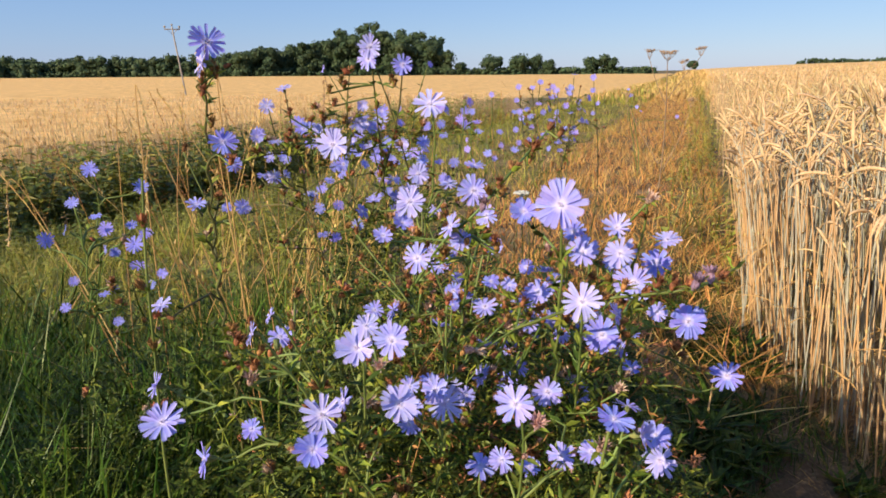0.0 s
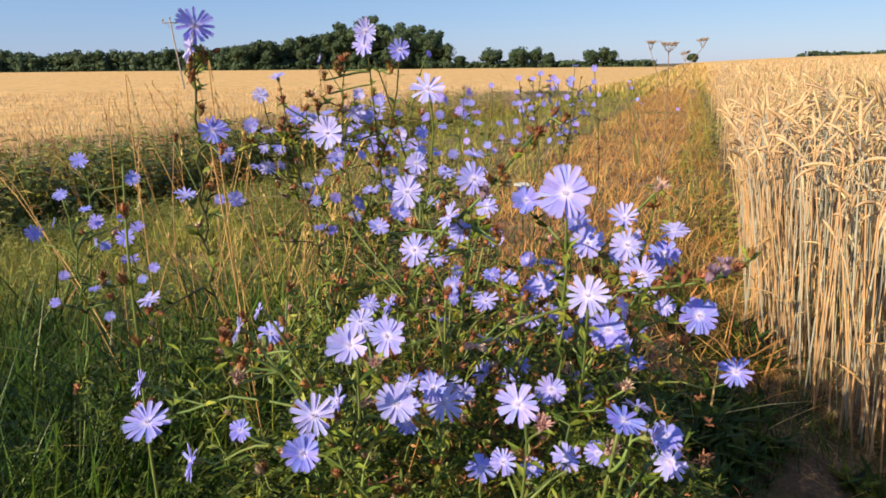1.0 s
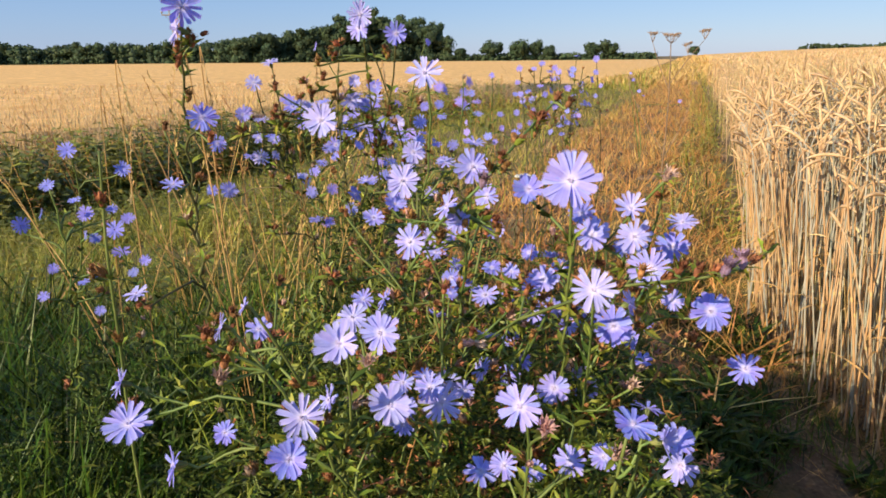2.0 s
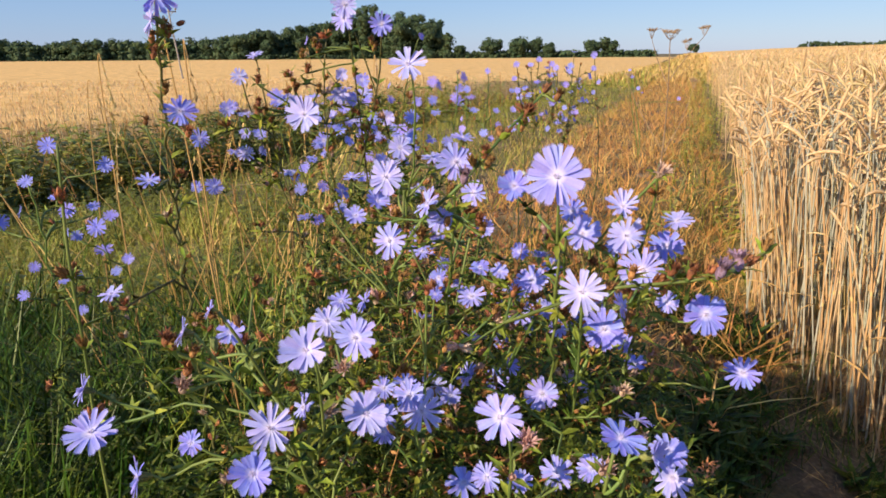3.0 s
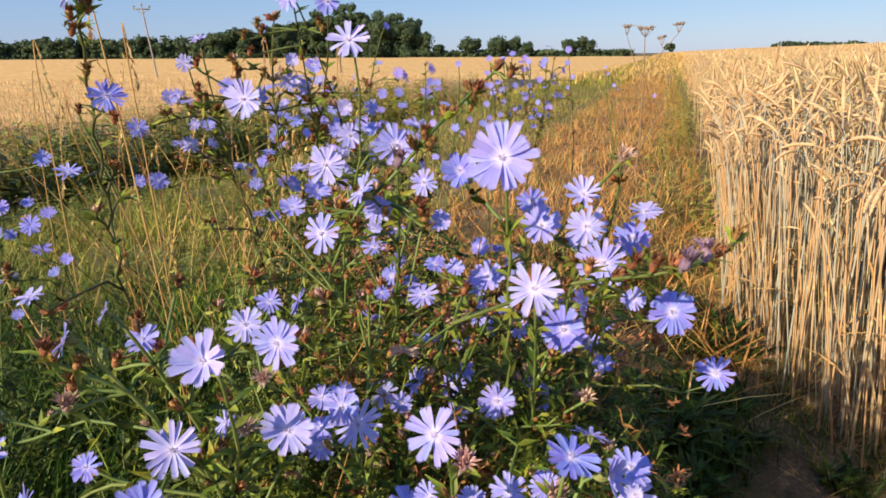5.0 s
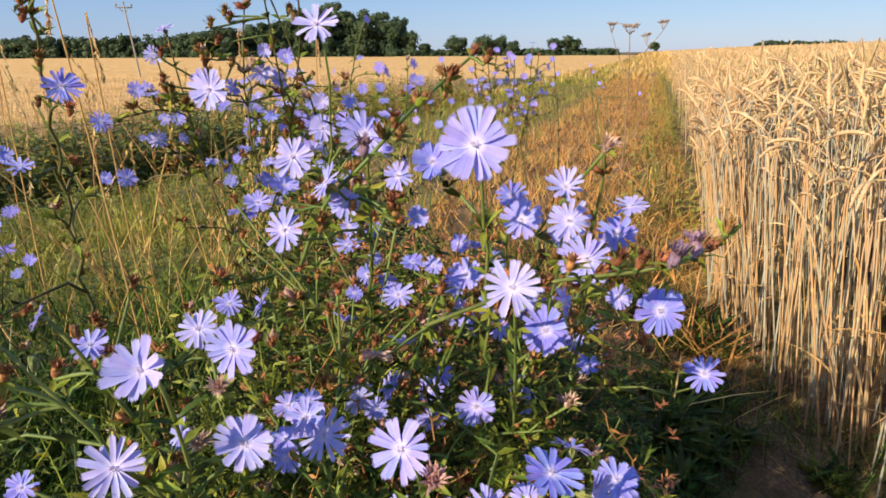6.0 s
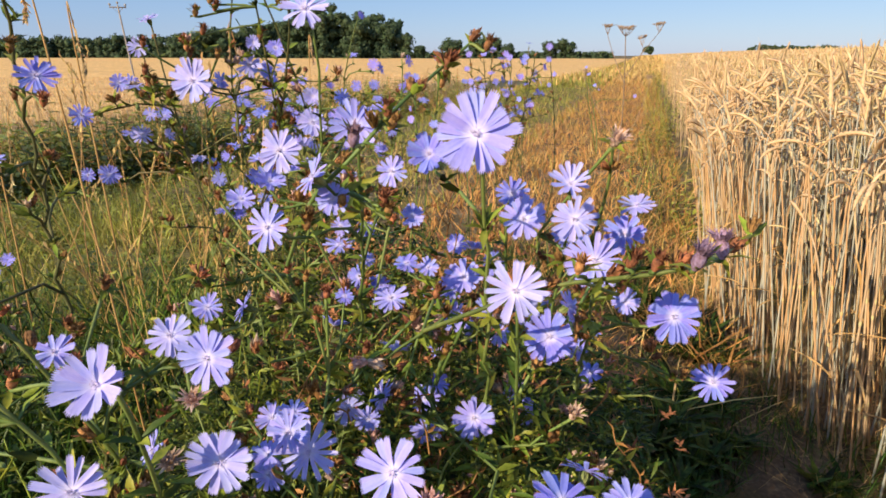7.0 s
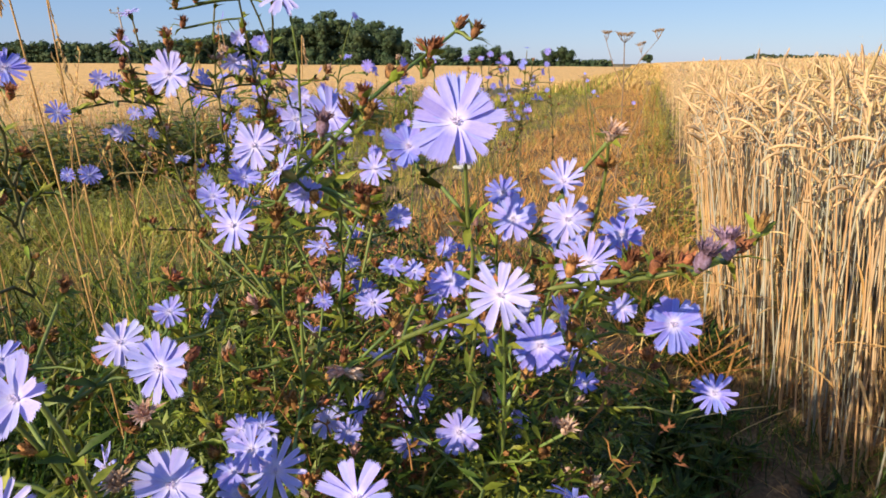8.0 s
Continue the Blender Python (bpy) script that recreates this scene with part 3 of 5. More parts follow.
def pole(x, y):
    z = float(ground_z(x, y))
    root = thing("telegraph_pole", (x, y, z), "weathered wooden telegraph pole leaning in the wheat", "pole")
    top = np.array((-0.75, 0, 8.35))
    g = Geo()
    g.tube([top * s for s in np.linspace(-0.03, 1, 8)], np.linspace(0.11, 0.08, 8), 10)
    part("mast", g.mesh("mast", WOOD_POLE, True), root)
    across = np.array((0.94, 0.33, 0.0))
    arm = Geo()
    p = top - (0, 0, 0.28)
    arm.tube([p - across * 0.85, p, p + across * 0.85], 0.075, 4)
    part("crossarm", arm.mesh("crossarm", WOOD_POLE), root)
    brace = Geo()
    brace.tube([p + across * 0.55, p - (0, 0, 0.6)], 0.03, 4)
    brace.tube([p - across * 0.55, p - (0, 0, 0.6)], 0.03, 4)
    part("brace", brace.mesh("brace", WOOD_POLE), root)
    for k in (-0.78, 0.0, 0.78):
        i = Geo()
        q = p + across * k + (0, 0, 0.07 if k else 0.28)
        i.tube([q, q + (0, 0, 0.1), q + (0, 0, 0.14), q + (0, 0, 0.26), q + (0, 0, 0.34)], (0.03, 0.04, 0.13, 0.12, 0.05), 8)
        part("insulator", i.mesh("insulator", PORCELAIN), root, "grey porcelain insulator")


pole(-30.6, 75.0)

# ---- the margin: grasses, weeds, dry stalks ----
def blade(bend, width, steps=3):
    """One unit-high grass blade that bends over."""
    v, f = [], []
    for i in range(steps):
        s = i / steps
        w = width * (1 - 0.5 * s)
        v += [(-w, bend * s * s, s * (1 - 0.25 * bend * s)), (w, bend * s * s, s * (1 - 0.25 * bend * s))]
    v.append((0, bend, 1 - 0.25 * bend))
    for i in range(steps - 1):
        b = 2 * i
        f += [(b, b + 1, b + 3), (b, b + 3, b + 2)]
    f.append((2 * steps - 2, 2 * steps - 1, 2 * steps))
    return np.array(v, float), np.array(f)


BLADES = [blade(b, 0.011) for b in (0.08, 0.25, 0.5, 0.8, 1.1)]


def panicle(bend, seed):
    """A grass stalk with a loose seed head at its top."""
    rs = np.random.RandomState(seed)
    g = Geo()
    line = np.array([(0, bend * s * s, s) for s in np.linspace(0, 1, 6)])
    g.tube(line, np.linspace(0.0026, 0.0013, 6), 3, False)
    for i in range(16):
        s = 0.80 + 0.21 * i / 16
        p = np.array((0, bend * s * s, s))
        a = rs.rand() * 6.28
        q = p + np.array((math.cos(a) * 0.010, math.sin(a) * 0.010 + 0.01 * bend, 0.022))
        w = np.array((-math.sin(a), math.cos(a), 0)) * 0.0036
        g.add([p, (p + q) / 2 + w, q, (p + q) / 2 - w], [(0, 1, 2), (0, 2, 3)])
    return g.arrays()


PANICLES = [panicle(b, i) for i, b in enumerate((0.05, 0.15, 0.3, 0.5))]


def leafy_sprig(seed, n=13):
    """A weed shoot of unit height with small leaves all the way up."""
    rs = np.random.RandomState(seed)
    g = Geo()
    line = np.array([(0.05 * math.sin(3 * s + seed), 0.06 * s * s, s) for s in np.linspace(0, 1, 5)])
    g.tube(line, np.linspace(0.012, 0.004, 5), 3, False)
    for i in range(n):
        s = 0.12 + 0.88 * i / n
        a = 2.4 * i + rs.rand()
        p = np.array((0.05 * math.sin(3 * s + seed), 0.06 * s * s, s))
        g.leaf(p, (math.cos(a), math.sin(a), 0.2 + 0.4 * rs.rand()), (0, 0, 1), 0.19 * (1.2 - 0.5 * s) * (0.7 + 0.6 * rs.rand()), 0.10, 0.5, 2)
    return g.arrays()


def sward(name, xy, low, high, mat, seed, label, templates=BLADES, lean=0.12, width=None, category="grass", fade=None):
    rs = np.random.RandomState(seed)
    n = len(xy)
    sizes = low + (high - low) * rs.rand(n) ** 1.4
    if fade is not None:
        sizes = sizes * fade(xy)
    ob = new(name, scatter(name, templates, on_ground(xy, 0.01), rs.rand(n) * 6.283, sizes, mat, rs.normal(0, lean, (n, 2)), None if width is None else np.full(n, width)))
    return tagged(ob, label, category, kind="stuff")


def margin_strew(n, u0, u1, v0, v1, seed, far_thin=0.0, clear=True):
    """Places in the margin, thinning with distance, off the crops."""
    uv = strew(n, u0, u1, v0, v1, seed)
    rs = np.random.RandomState(seed + 1)
    if far_thin:
        uv = uv[rs.rand(len(uv)) < far_thin / (far_thin + uv[:, 1])]
    xy = uv[:, :1] * ACROSS + uv[:, 1:] * ALONG
    keep = np.ones(len(xy), bool)
    if clear:
        keep &= xy[:, 0] < right_edge(xy[:, 1]) + 0.1
    keep &= np.hypot(xy[:, 0] - 0.06, xy[:, 1] - 0.1) > 0.38
    return xy[keep]


def clumped(xy, scale, seed, cut):
    """Keeps only patches, so that the growth is uneven."""
    a = np.random.RandomState(seed).rand(4) * 6
    p = np.sin(xy[:, 0] * scale + a[0]) + np.sin(xy[:, 1] * scale * 1.3 + a[1]) + np.sin((xy[:, 0] + xy[:, 1]) * scale * 2.1 + a[2]) + np.sin((xy[:, 0] - xy[:, 1]) * scale * 3.3 + a[3])
    return xy[p > cut]


# green sward on the bank side, long in the foreground
near_green = clumped(strew(90000, -2.2, -0.22, 0.42, 2.2, 71), 9, 12, 0.20)
near_green = near_green[np.random.RandomState(70).rand(len(near_green)) < 1.15 - 1.05 * ease((near_green[:, 1] - 1.0) / 0.8)]
near_green = near_green[near_green[:, 0] < -0.24 - 0.12 * near_green[:, 1]]
sward("long_grass", near_green, 0.18, 0.50, GRASS, 72, "lush dark green uncut grass beside the chicory", lean=0.30, width=0.65)
# unseen grass on the sun side, added to cast shade on the near left
around = strew(9000, -1.5, -0.34, -0.9, 0.44, 137)
sward("long_grass", around, 0.25, 0.55, GRASS, 138, "dark green uncut grass added out of view to shade the near grass", lean=0.25, width=0.7)
sward("long_grass", clumped(strew(17000, -3.0, -0.3, 1.3, 3.9, 73), 3, 5, -0.4), 0.08, 0.28, GRASS_LIME, 74, "yellow-green grass blades among lush uncut grass", lean=0.3, width=0.8)
sward("long_grass", clumped(strew(260, -2.2, -0.4, 0.8, 2.8, 75), 3, 6, 0.3), 0.25, 0.5, GRASS_DRY, 76, "dead straw-coloured grass blades in the green", lean=0.5, width=0.7)
sward("meadow_grass", margin_strew(40000, -5.6, -1.5, -4, 22, 81, 9), 0.06, 0.18, MEADOW, 82, "green meadow grass on the field margin", width=2.2, lean=0.3)
sward("meadow_grass", margin_strew(38000, -5.4, -1.1, -4, 24, 83, 9), 0.05, 0.20, GRASS_LIME, 84, "yellowing meadow grass on the field margin", width=2.2, lean=0.3)
sward("dry_grass", clumped(margin_strew(34000, -2.4, 0.3, 1.7, 30, 85, 9), 1.1, 7, -0.4), 0.05, 0.18, GRASS_DRY, 86, "parched golden grass on the field margin", width=1.8, lean=0.5)
sward("dry_grass", margin_strew(46000, -1.3, 0.35, 1.9, 30, 87, 7), 0.05, 0.19, GRASS_RUST, 88, "rusty brown dead grass between chicory and wheat", width=2.1, lean=0.65)
sward("dry_grass", margin_strew(17000, -6.0, 1.9, 22, 110, 89, 60, False), 0.25, 0.50, GRASS_DRY, 90, "parched grass where the margin runs to the skyline", width=5, lean=0.2)
sward("meadow_grass", margin_strew(9000, -6.0, -1.2, 20, 90, 91, 60), 0.2, 0.42, GRASS_LIME, 92, "yellow-green grass on the far margin", width=5)

sward("dry_grass", margin_strew(9000, -7.5, 3.0, 100, 330, 122, 400, False), 0.4, 0.8, GRASS_DRY, 123, "golden grass at the margin's far end", width=14, lean=0.2)


def off_shade(xy):
    """Thatch lies by the crop and further up; none by the bush, imitating shade."""
    return xy[(xy[:, 1] > 1.85) | (xy[:, 0] > 1.0)]


# trodden thatch and short growth on the bare strip by the wheat
sward("thatch", off_shade(clumped(strew(7000, 0.35, 1.35, 0.6, 3.0, 93), 5, 9, -0.6)), 0.03, 0.09, GRASS_RUST, 94, "flattened dead grass thatch on bare soil", lean=1.0, width=0.8)
sward("thatch", strew(3500, 1.02, 1.6, 0.8, 3.2, 95), 0.03, 0.09, GRASS_DRY, 96, "broken straw littering the crop's foot", lean=1.1, width=0.8)
sward("short_grass", clumped(strew(12000, 0.35, 1.3, 0.7, 3.2, 97), 4, 8, -0.2), 0.03, 0.12, GRASS, 98, "short green grass tufts on the bare strip", lean=0.3, width=1.4)
sward("edge_weeds", margin_strew(260, 0.02, 0.34, 3.0, 14, 99, 6), 0.08, 0.28, GRASS_LIME, 100, "pale green weeds along the wheat edge", lean=0.3, width=1.6)
sward("edge_weeds", clumped(margin_strew(400, -0.05, 0.3, 3.4, 9, 101, 6), 3, 2, 0.6), 0.10, 0.36, MEADOW, 102, "green weeds along the wheat edge", lean=0.3, width=1.6)


sward("edge_weeds", margin_strew(170, 0.0, 0.40, 6, 26, 118, 10), 0.40, 0.75, GRASS_LIME, 119, "tall pale green weeds against the far wheat edge", PANICLES, 0.15, 2.0)
sward("edge_weeds", margin_strew(300, 0.05, 0.50, 4.6, 40, 120, 14), 0.15, 0.38, GRASS_LIME, 121, "leafy pale green weeds against the wheat", [leafy_sprig(i, 10) for i in range(3)], 0.2)


def tuft(xy, seed, label, n=60, height=0.18):
    g = Geo()
    rs = np.random.RandomState(seed)
    for i in range(n):
        a, e = rs.rand() * 6.283, 0.4 + rs.rand() * 0.9
        way = (math.cos(a) * math.cos(e), math.sin(a) * math.cos(e), math.sin(e))
        g.leaf((rs.normal() * 0.02, rs.normal() * 0.02, 0), way, (0, 0, 1), height * (0.35 + 0.5 * rs.rand()), 0.012 + 0.008 * rs.rand(), 0.5)
    root = thing("weed", (*xy, float(ground_z(*xy)) - 0.005), label, "weed", "low weeds on the bare strip")
    part("leaves", g.mesh("leaves", LEAF), root)


for i, (x, y, h) in enumerate(((0.78, 1.55, 0.16), (0.86, 1.72, 0.18), (1.02, 2.30, 0.22), (0.70, 1.33, 0.14), (1.08, 1.34, 0.10), (0.95, 2.62, 0.2), (0.62, 1.75, 0.16), (0.58, 1.50, 0.15), (0.66, 1.60, 0.17), (0.74, 1.68, 0.14), (0.85, 1.60, 0.12), (0.92, 1.50, 0.11), (0.72, 1.46, 0.16), (0.82, 1.42, 0.13), (0.98, 1.66, 0.12), (1.10, 2.05, 0.16), (1.16, 2.18, 0.17), (1.04, 1.96, 0.14), (1.12, 1.92, 0.13), (1.00, 2.12, 0.15), (1.07, 2.42, 0.18))):
    tuft((x, y), 200 + i, "low leafy green weed on bare soil by the wheat", 60, h)

# the weedy bank before the sunken field
SPRIGS = [leafy_sprig(i) for i in range(5)]
LOW_SPRIGS = [leafy_sprig(10 + i, 8) for i in range(4)]
bank_xy = margin_strew(1800, LEFT_EDGE + 0.3, -4.9, -2, 10, 105, 12)
sward("bank_weeds", bank_xy, 0.36, 0.82, WEED, 106, "dark green nettles and brambles on the bank", LOW_SPRIGS + SPRIGS[:2], 0.25, None, "weeds")
sward("bank_weeds", clumped(margin_strew(2000, LEFT_EDGE + 0.1, -4.7, 0, 18, 107, 14), 2, 3, -0.2), 0.35, 0.95, GRASS_LIME, 108, "green weed tops on the bank", SPRIGS, 0.25, None, "weeds")
sward("bank_weeds", clumped(margin_strew(420, LEFT_EDGE, -4.4, 0, 18, 109, 14), 2, 4, 0.0), 0.25, 0.55, GRASS_RUST, 110, "withered brown weeds on the bank", SPRIGS, 0.3, None, "weeds")

# leafy weeds in the mown-looking grass, and pale ones against the wheat
meadow_xy = clumped(strew(2600, -3.4, -0.35, 1.15, 5.0, 130), 3, 14, -0.3)
sward("meadow_weeds", meadow_xy, 0.10, 0.30, MEADOW, 131, "leafy green weeds in the meadow grass", LOW_SPRIGS, 0.25, None, "weeds")
sward("meadow_weeds", clumped(strew(1500, -3.4, -0.35, 1.3, 5.0, 132), 4, 15, 0.0), 0.08, 0.26, GRASS_LIME, 133, "yellow-green leafy weeds in the meadow grass", LOW_SPRIGS, 0.25, None, "weeds")
edge_y = 2.9 + 5.0 * np.random.RandomState(134).rand(18) ** 1.4
edge_xy = np.column_stack([right_edge(edge_y) - 0.40 * np.random.RandomState(135).rand(18) - 0.04, edge_y])
sward("edge_weeds", edge_xy, 0.22, 0.60, GRASS_LIME, 136, "tall leafy pale green weeds beside the wheat", SPRIGS, 0.12, None, "weeds")

# tall seeding grasses
tall = np.vstack([np.random.RandomState(111).normal((-0.62, 1.95), (0.17, 0.28), (30, 2)), np.random.RandomState(112).normal((-0.36, 1.45), (0.10, 0.16), (16, 2))])
sward("seeding_grass", tall, 0.62, 0.98, GRASS_DRY, 113, "tall golden grass gone to seed among the chicory", PANICLES, 0.10, 1.0)
spread = margin_strew(100, -4.6, -1.2, 2.6, 14, 114, 9)
sward("seeding_grass", margin_strew(170, LEFT_EDGE - 0.3, -4.2, 0, 12, 140, 10), 0.65, 1.15, GRASS_RUST, 141, "brown grass heads standing over the weedy bank", PANICLES, 0.14, 1.6)
sward("seeding_grass", spread, 0.55, 0.98, GRASS_RUST, 115, "reddish-brown grass stalks gone to seed", PANICLES, 0.12, 1.3)
sward("seeding_grass", margin_strew(150, -2.4, 0.1, 2.6, 16, 116, 9), 0.25, 0.45, GRASS_LIME, 117, "pale green seeding grass on the margin", PANICLES, 0.14, 1.3)


def curve(points, n):
    """A smooth line through a few places."""
    p = np.asarray(points, float)
    ext = np.vstack([2 * p[0] - p[1], p, 2 * p[-1] - p[-2]])
    out = []
    per = max(2, n // (len(p) - 1))
    for i in range(len(p) - 1):
        a, b, c, d = ext[i : i + 4]
        for t in np.linspace(0, 1, per, endpoint=False):
            out.append(0.5 * (2 * b + (c - a) * t + (2 * a - 5 * b + 4 * c - d) * t * t + (3 * b - a - 3 * c + d) * t**3))
    return np.array(out + [p[-1]])


def seed_stalk(base, top, seed, label, drop=0.06, head=0.11):
    """One tall dead grass stalk with a nodding plume."""
    rs = np.random.RandomState(seed)
    root = thing("grass_stalk", (base[0], base[1], float(ground_z(base[0], base[1]))), label, "grass", "dead grass stalks in the foreground")
    b, t = np.zeros(3), np.array(top) - np.array((base[0], base[1], float(ground_z(base[0], base[1]))))
    line = curve([b, b + (t - b) * 0.5 + (0, 0, 0.05), t, t + np.array((t[0] * 0.25, 0, -drop))], 24)
    g = Geo()
    g.tube(line, np.linspace(0.0018, 0.0007, len(line)), 5)
    part("stalk", g.mesh("stalk", GRASS_DRY), root)
    h = Geo()
    way = np.gradient(line, axis=0)
    for i in range(46):
        k = len(line) - 1 - int(rs.rand() ** 1.3 * head / 0.02)
        k = max(4, k)
        p = line[k] + way[k] * rs.rand()
        d = way[k] / np.linalg.norm(way[k]) + rs.normal(size=3) * 0.35
        h.leaf(p, d, rs.normal(size=3), 0.007 + 0.004 * rs.rand(), 0.0030, 0.1, 2)
    part("plume", h.mesh("plume", PAPERY), root, "papery straw-coloured seed plume")


seed_stalk((-0.40, 1.25), (-0.365, 1.12, 1.00), 301, "tall thin dead grass stalk with a pale plume")
seed_stalk((-0.62, 1.30), (-0.56, 1.22, 0.98), 302, "dead brown grass stalk with a nodding plume")
seed_stalk((-0.30, 1.05), (-0.335, 0.98, 1.03), 303, "tall thin straw stalk with a papery plume", 0.03)
seed_stalk((-0.95, 1.75), (-0.80, 1.60, 0.93), 304, "dead brown grass stalk with a nodding plume", 0.1)
seed_stalk((-0.45, 1.55), (-0.62, 1.40, 0.86), 305, "arching straw-coloured grass stalk", 0.14)
seed_stalk((-0.72, 1.45), (-0.88, 1.30, 0.80), 306, "arching rusty grass stalk", 0.12)
seed_stalk((-0.20, 1.60), (-0.24, 1.48, 0.99), 307, "dead brown grass stalk with a nodding plume", 0.05)
seed_stalk((-0.15, 1.75), (-0.12, 1.66, 0.97), 308, "rusty upright grass stalk gone to seed", 0.03)


def umbel_plant(x, y):
    """A dead cow parsley with flat seed umbels."""
    z0 = float(ground_z(x, y))
    root = thing("dead_umbellifer", (x, y, z0), "dead brown umbellifer with flat seed heads by the wheat", "plant")

    def spray(tip, width, rays, seed):
        rs = np.random.RandomState(seed)
        tip = np.array(tip)
        u = Geo()
        for i in range(rays):
            a, d = 6.283 * i / rays + rs.rand() * 0.3, width * (0.5 + 0.5 * rs.rand())
            e = tip + (math.cos(a) * d, math.sin(a) * d, 0.045 + 0.02 * rs.rand())
            u.tube([tip, (tip + e) / 2 + (0, 0, -0.006), e], (0.0015, 0.0012, 0.0010), 4)
            for k in range(7):
                q = e + (rs.normal() * 0.012, rs.normal() * 0.012, 0.01 + 0.006 * rs.rand())
                u.tube([e, q, q + (0, 0, 0.006)], (0.0008, 0.0022, 0.0008), 4)
        part("umbel", u.mesh("umbel", DRY_BROWN), root, "flat brown seed umbel")

    def stalk(points, r0, r1):
        g = Geo()
        line = curve(points, 16)
        g.tube(line, np.linspace(r0, r1, len(line)) * 0.65, 6)
        part("stem", g.mesh("stem", DRY_BROWN), root)

    stalk([(0.0, 0, -0.02), (0.01, 0, 0.4), (0.0, 0, 0.78), (-0.02, 0, 1.10)], 0.011, 0.005)
    spray((-0.02, 0, 1.10), 0.068, 16, 1)
    stalk([(0.0, 0, 0.76), (-0.09, 0.02, 0.95), (-0.15, 0.03, 1.11)], 0.006, 0.003)
    spray((-0.15, 0.03, 1.11), 0.03, 8, 2)
    stalk([(0.0, 0, 0.80), (0.12, 0.0, 0.98), (0.245, 0.02, 1.13)], 0.006, 0.003)
    spray((0.245, 0.02, 1.13), 0.035, 8, 3)
    stalk([(0.10, 0, 0.95), (0.13, 0.01, 1.01), (0.12, 0.01, 1.03)], 0.003, 0.002)
    spray((0.12, 0.01, 1.03), 0.03, 7, 4)
    stalk([(-0.02, 0, 0.30), (-0.16, 0.03, 0.52), (-0.30, 0.05, 0.78)], 0.006, 0.003)
    spray((-0.30, 0.05, 0.78), 0.02, 5, 5)
    stalk([(0.02, 0, 0.25), (0.14, 0.03, 0.48), (0.22, 0.05, 0.74)], 0.006, 0.003)
    spray((0.22, 0.05, 0.74), 0.025, 6, 6)


umbel_plant(1.80, 5.0)


def flint(x, y, size, seed):
    """A rounded stone half set in the soil."""
    bm = bmesh.new()
    bmesh.ops.create_icosphere(bm, subdivisions=2, radius=1)
    rs = np.random.RandomState(seed)
    a = rs.rand(3) * 6
    for v in bm.verts:
        k = 1 + 0.16 * math.sin(3 * v.co.x + a[0]) + 0.14 * math.sin(4 * v.co.y + a[1]) + 0.1 * math.sin(5 * v.co.z + a[2])
        v.co = Vector((v.co.x * k, v.co.y * k * 0.8, v.co.z * k * 0.5)) * size
    me = bpy.data.meshes.new("stone")
    bm.to_mesh(me)
    bm.free()
    me.materials.append(STONE)
    ob = new("stone", me)
    ob.location = (x, y, float(ground_z(x, y)) + size * 0.1)
    ob.rotation_euler = (0, 0, a[0])
    tagged(ob, "small pale flint half set in dry soil", "stone", "flints on the bare strip")


for i in range(16):
    r = random.Random(500 + i)
    flint(0.55 + 0.55 * r.random(), 1.0 + 1.2 * r.random(), 0.008 + 0.012 * r.random(), 510 + i)


def yarrow(x, y, z):
    """A small white flat-topped flower in the grass."""
    z0 = float(ground_z(x, y))
    root = thing("yarrow", (x, y, z0), "small white flat-topped yarrow flower in the grass", "flower")
    g = Geo()
    h = z - z0
    line = curve([(0, 0, 0), (0.01, 0, h * 0.6), (0, 0, h)], 8)
    g.tube(line, np.linspace(0.0022, 0.0014, len(line)), 5)
    part("stem", g.mesh("stem", STEM), root)
    rs = np.random.RandomState(9)
    head = Geo()
    for i in range(40):
        a, d = rs.rand() * 6.283, 0.022 * rs.rand() ** 0.5
        p = np.array((math.cos(a) * d, math.sin(a) * d, h + 0.012 + 0.002 * rs.rand()))
        head.tube([(0, 0, h), p * (0.7, 0.7, 1) - (0, 0, 0.004), p], (0.0008, 0.0008, 0.0036), 5)
    part("flower_head", head.mesh("flower_head", WHITE_PETAL), root, "flat white flower head")


yarrow(0.235, 1.6, 0.700)

# ---- chicory ----
def petal_geo(droop, twist, length=1.0, width=0.165):
    """One strap-shaped ray floret with five square teeth, lying along +y."""
    rows = (0.06, 0.22, 0.45, 0.68, 0.86)
    half_w = (0.052, 0.092, 0.120, 0.132, 0.130)
    v, f = [], []

    def place(x, s):
        z = 0.18 * s - droop * s * s + 0.5 * x * x * 3 + twist * x * s + 0.016 * math.cos(x * 70) * s
        return (x * width / 0.165, s * length, z)

    for s, w in zip(rows, half_w):
        v += [place(-w, s), place(-w * 0.33, s + 0.004), place(w * 0.33, s + 0.004), place(w, s)]
    for i in range(len(rows) - 1):
        for k in range(3):
            b = 4 * i + k
            f += [(b, b + 1, b + 5), (b, b + 5, b + 4)]
    b = 4 * (len(rows) - 1)
    n = len(v)
    tips = [place(x, s) for x, s in ((-0.112, 0.985), (-0.082, 0.905), (-0.056, 1.005), (-0.028, 0.915), (0.0, 1.02), (0.028, 0.915), (0.056, 1.005), (0.082, 0.905), (0.112, 0.98))]
    v += tips
    f += [(b, n + 1, n), (b, b + 1, n + 1), (b + 1, n + 2, n + 1), (b + 1, n + 3, n + 2), (b + 1, b + 2, n + 3), (b + 2, n + 5, n + 3), (n + 3, n + 5, n + 4), (b + 2, n + 6, n + 5), (b + 2, n + 7, n + 6), (b + 2, b + 3, n + 7), (b + 3, n + 8, n + 7)]
    return np.array(v, float), np.array(f)


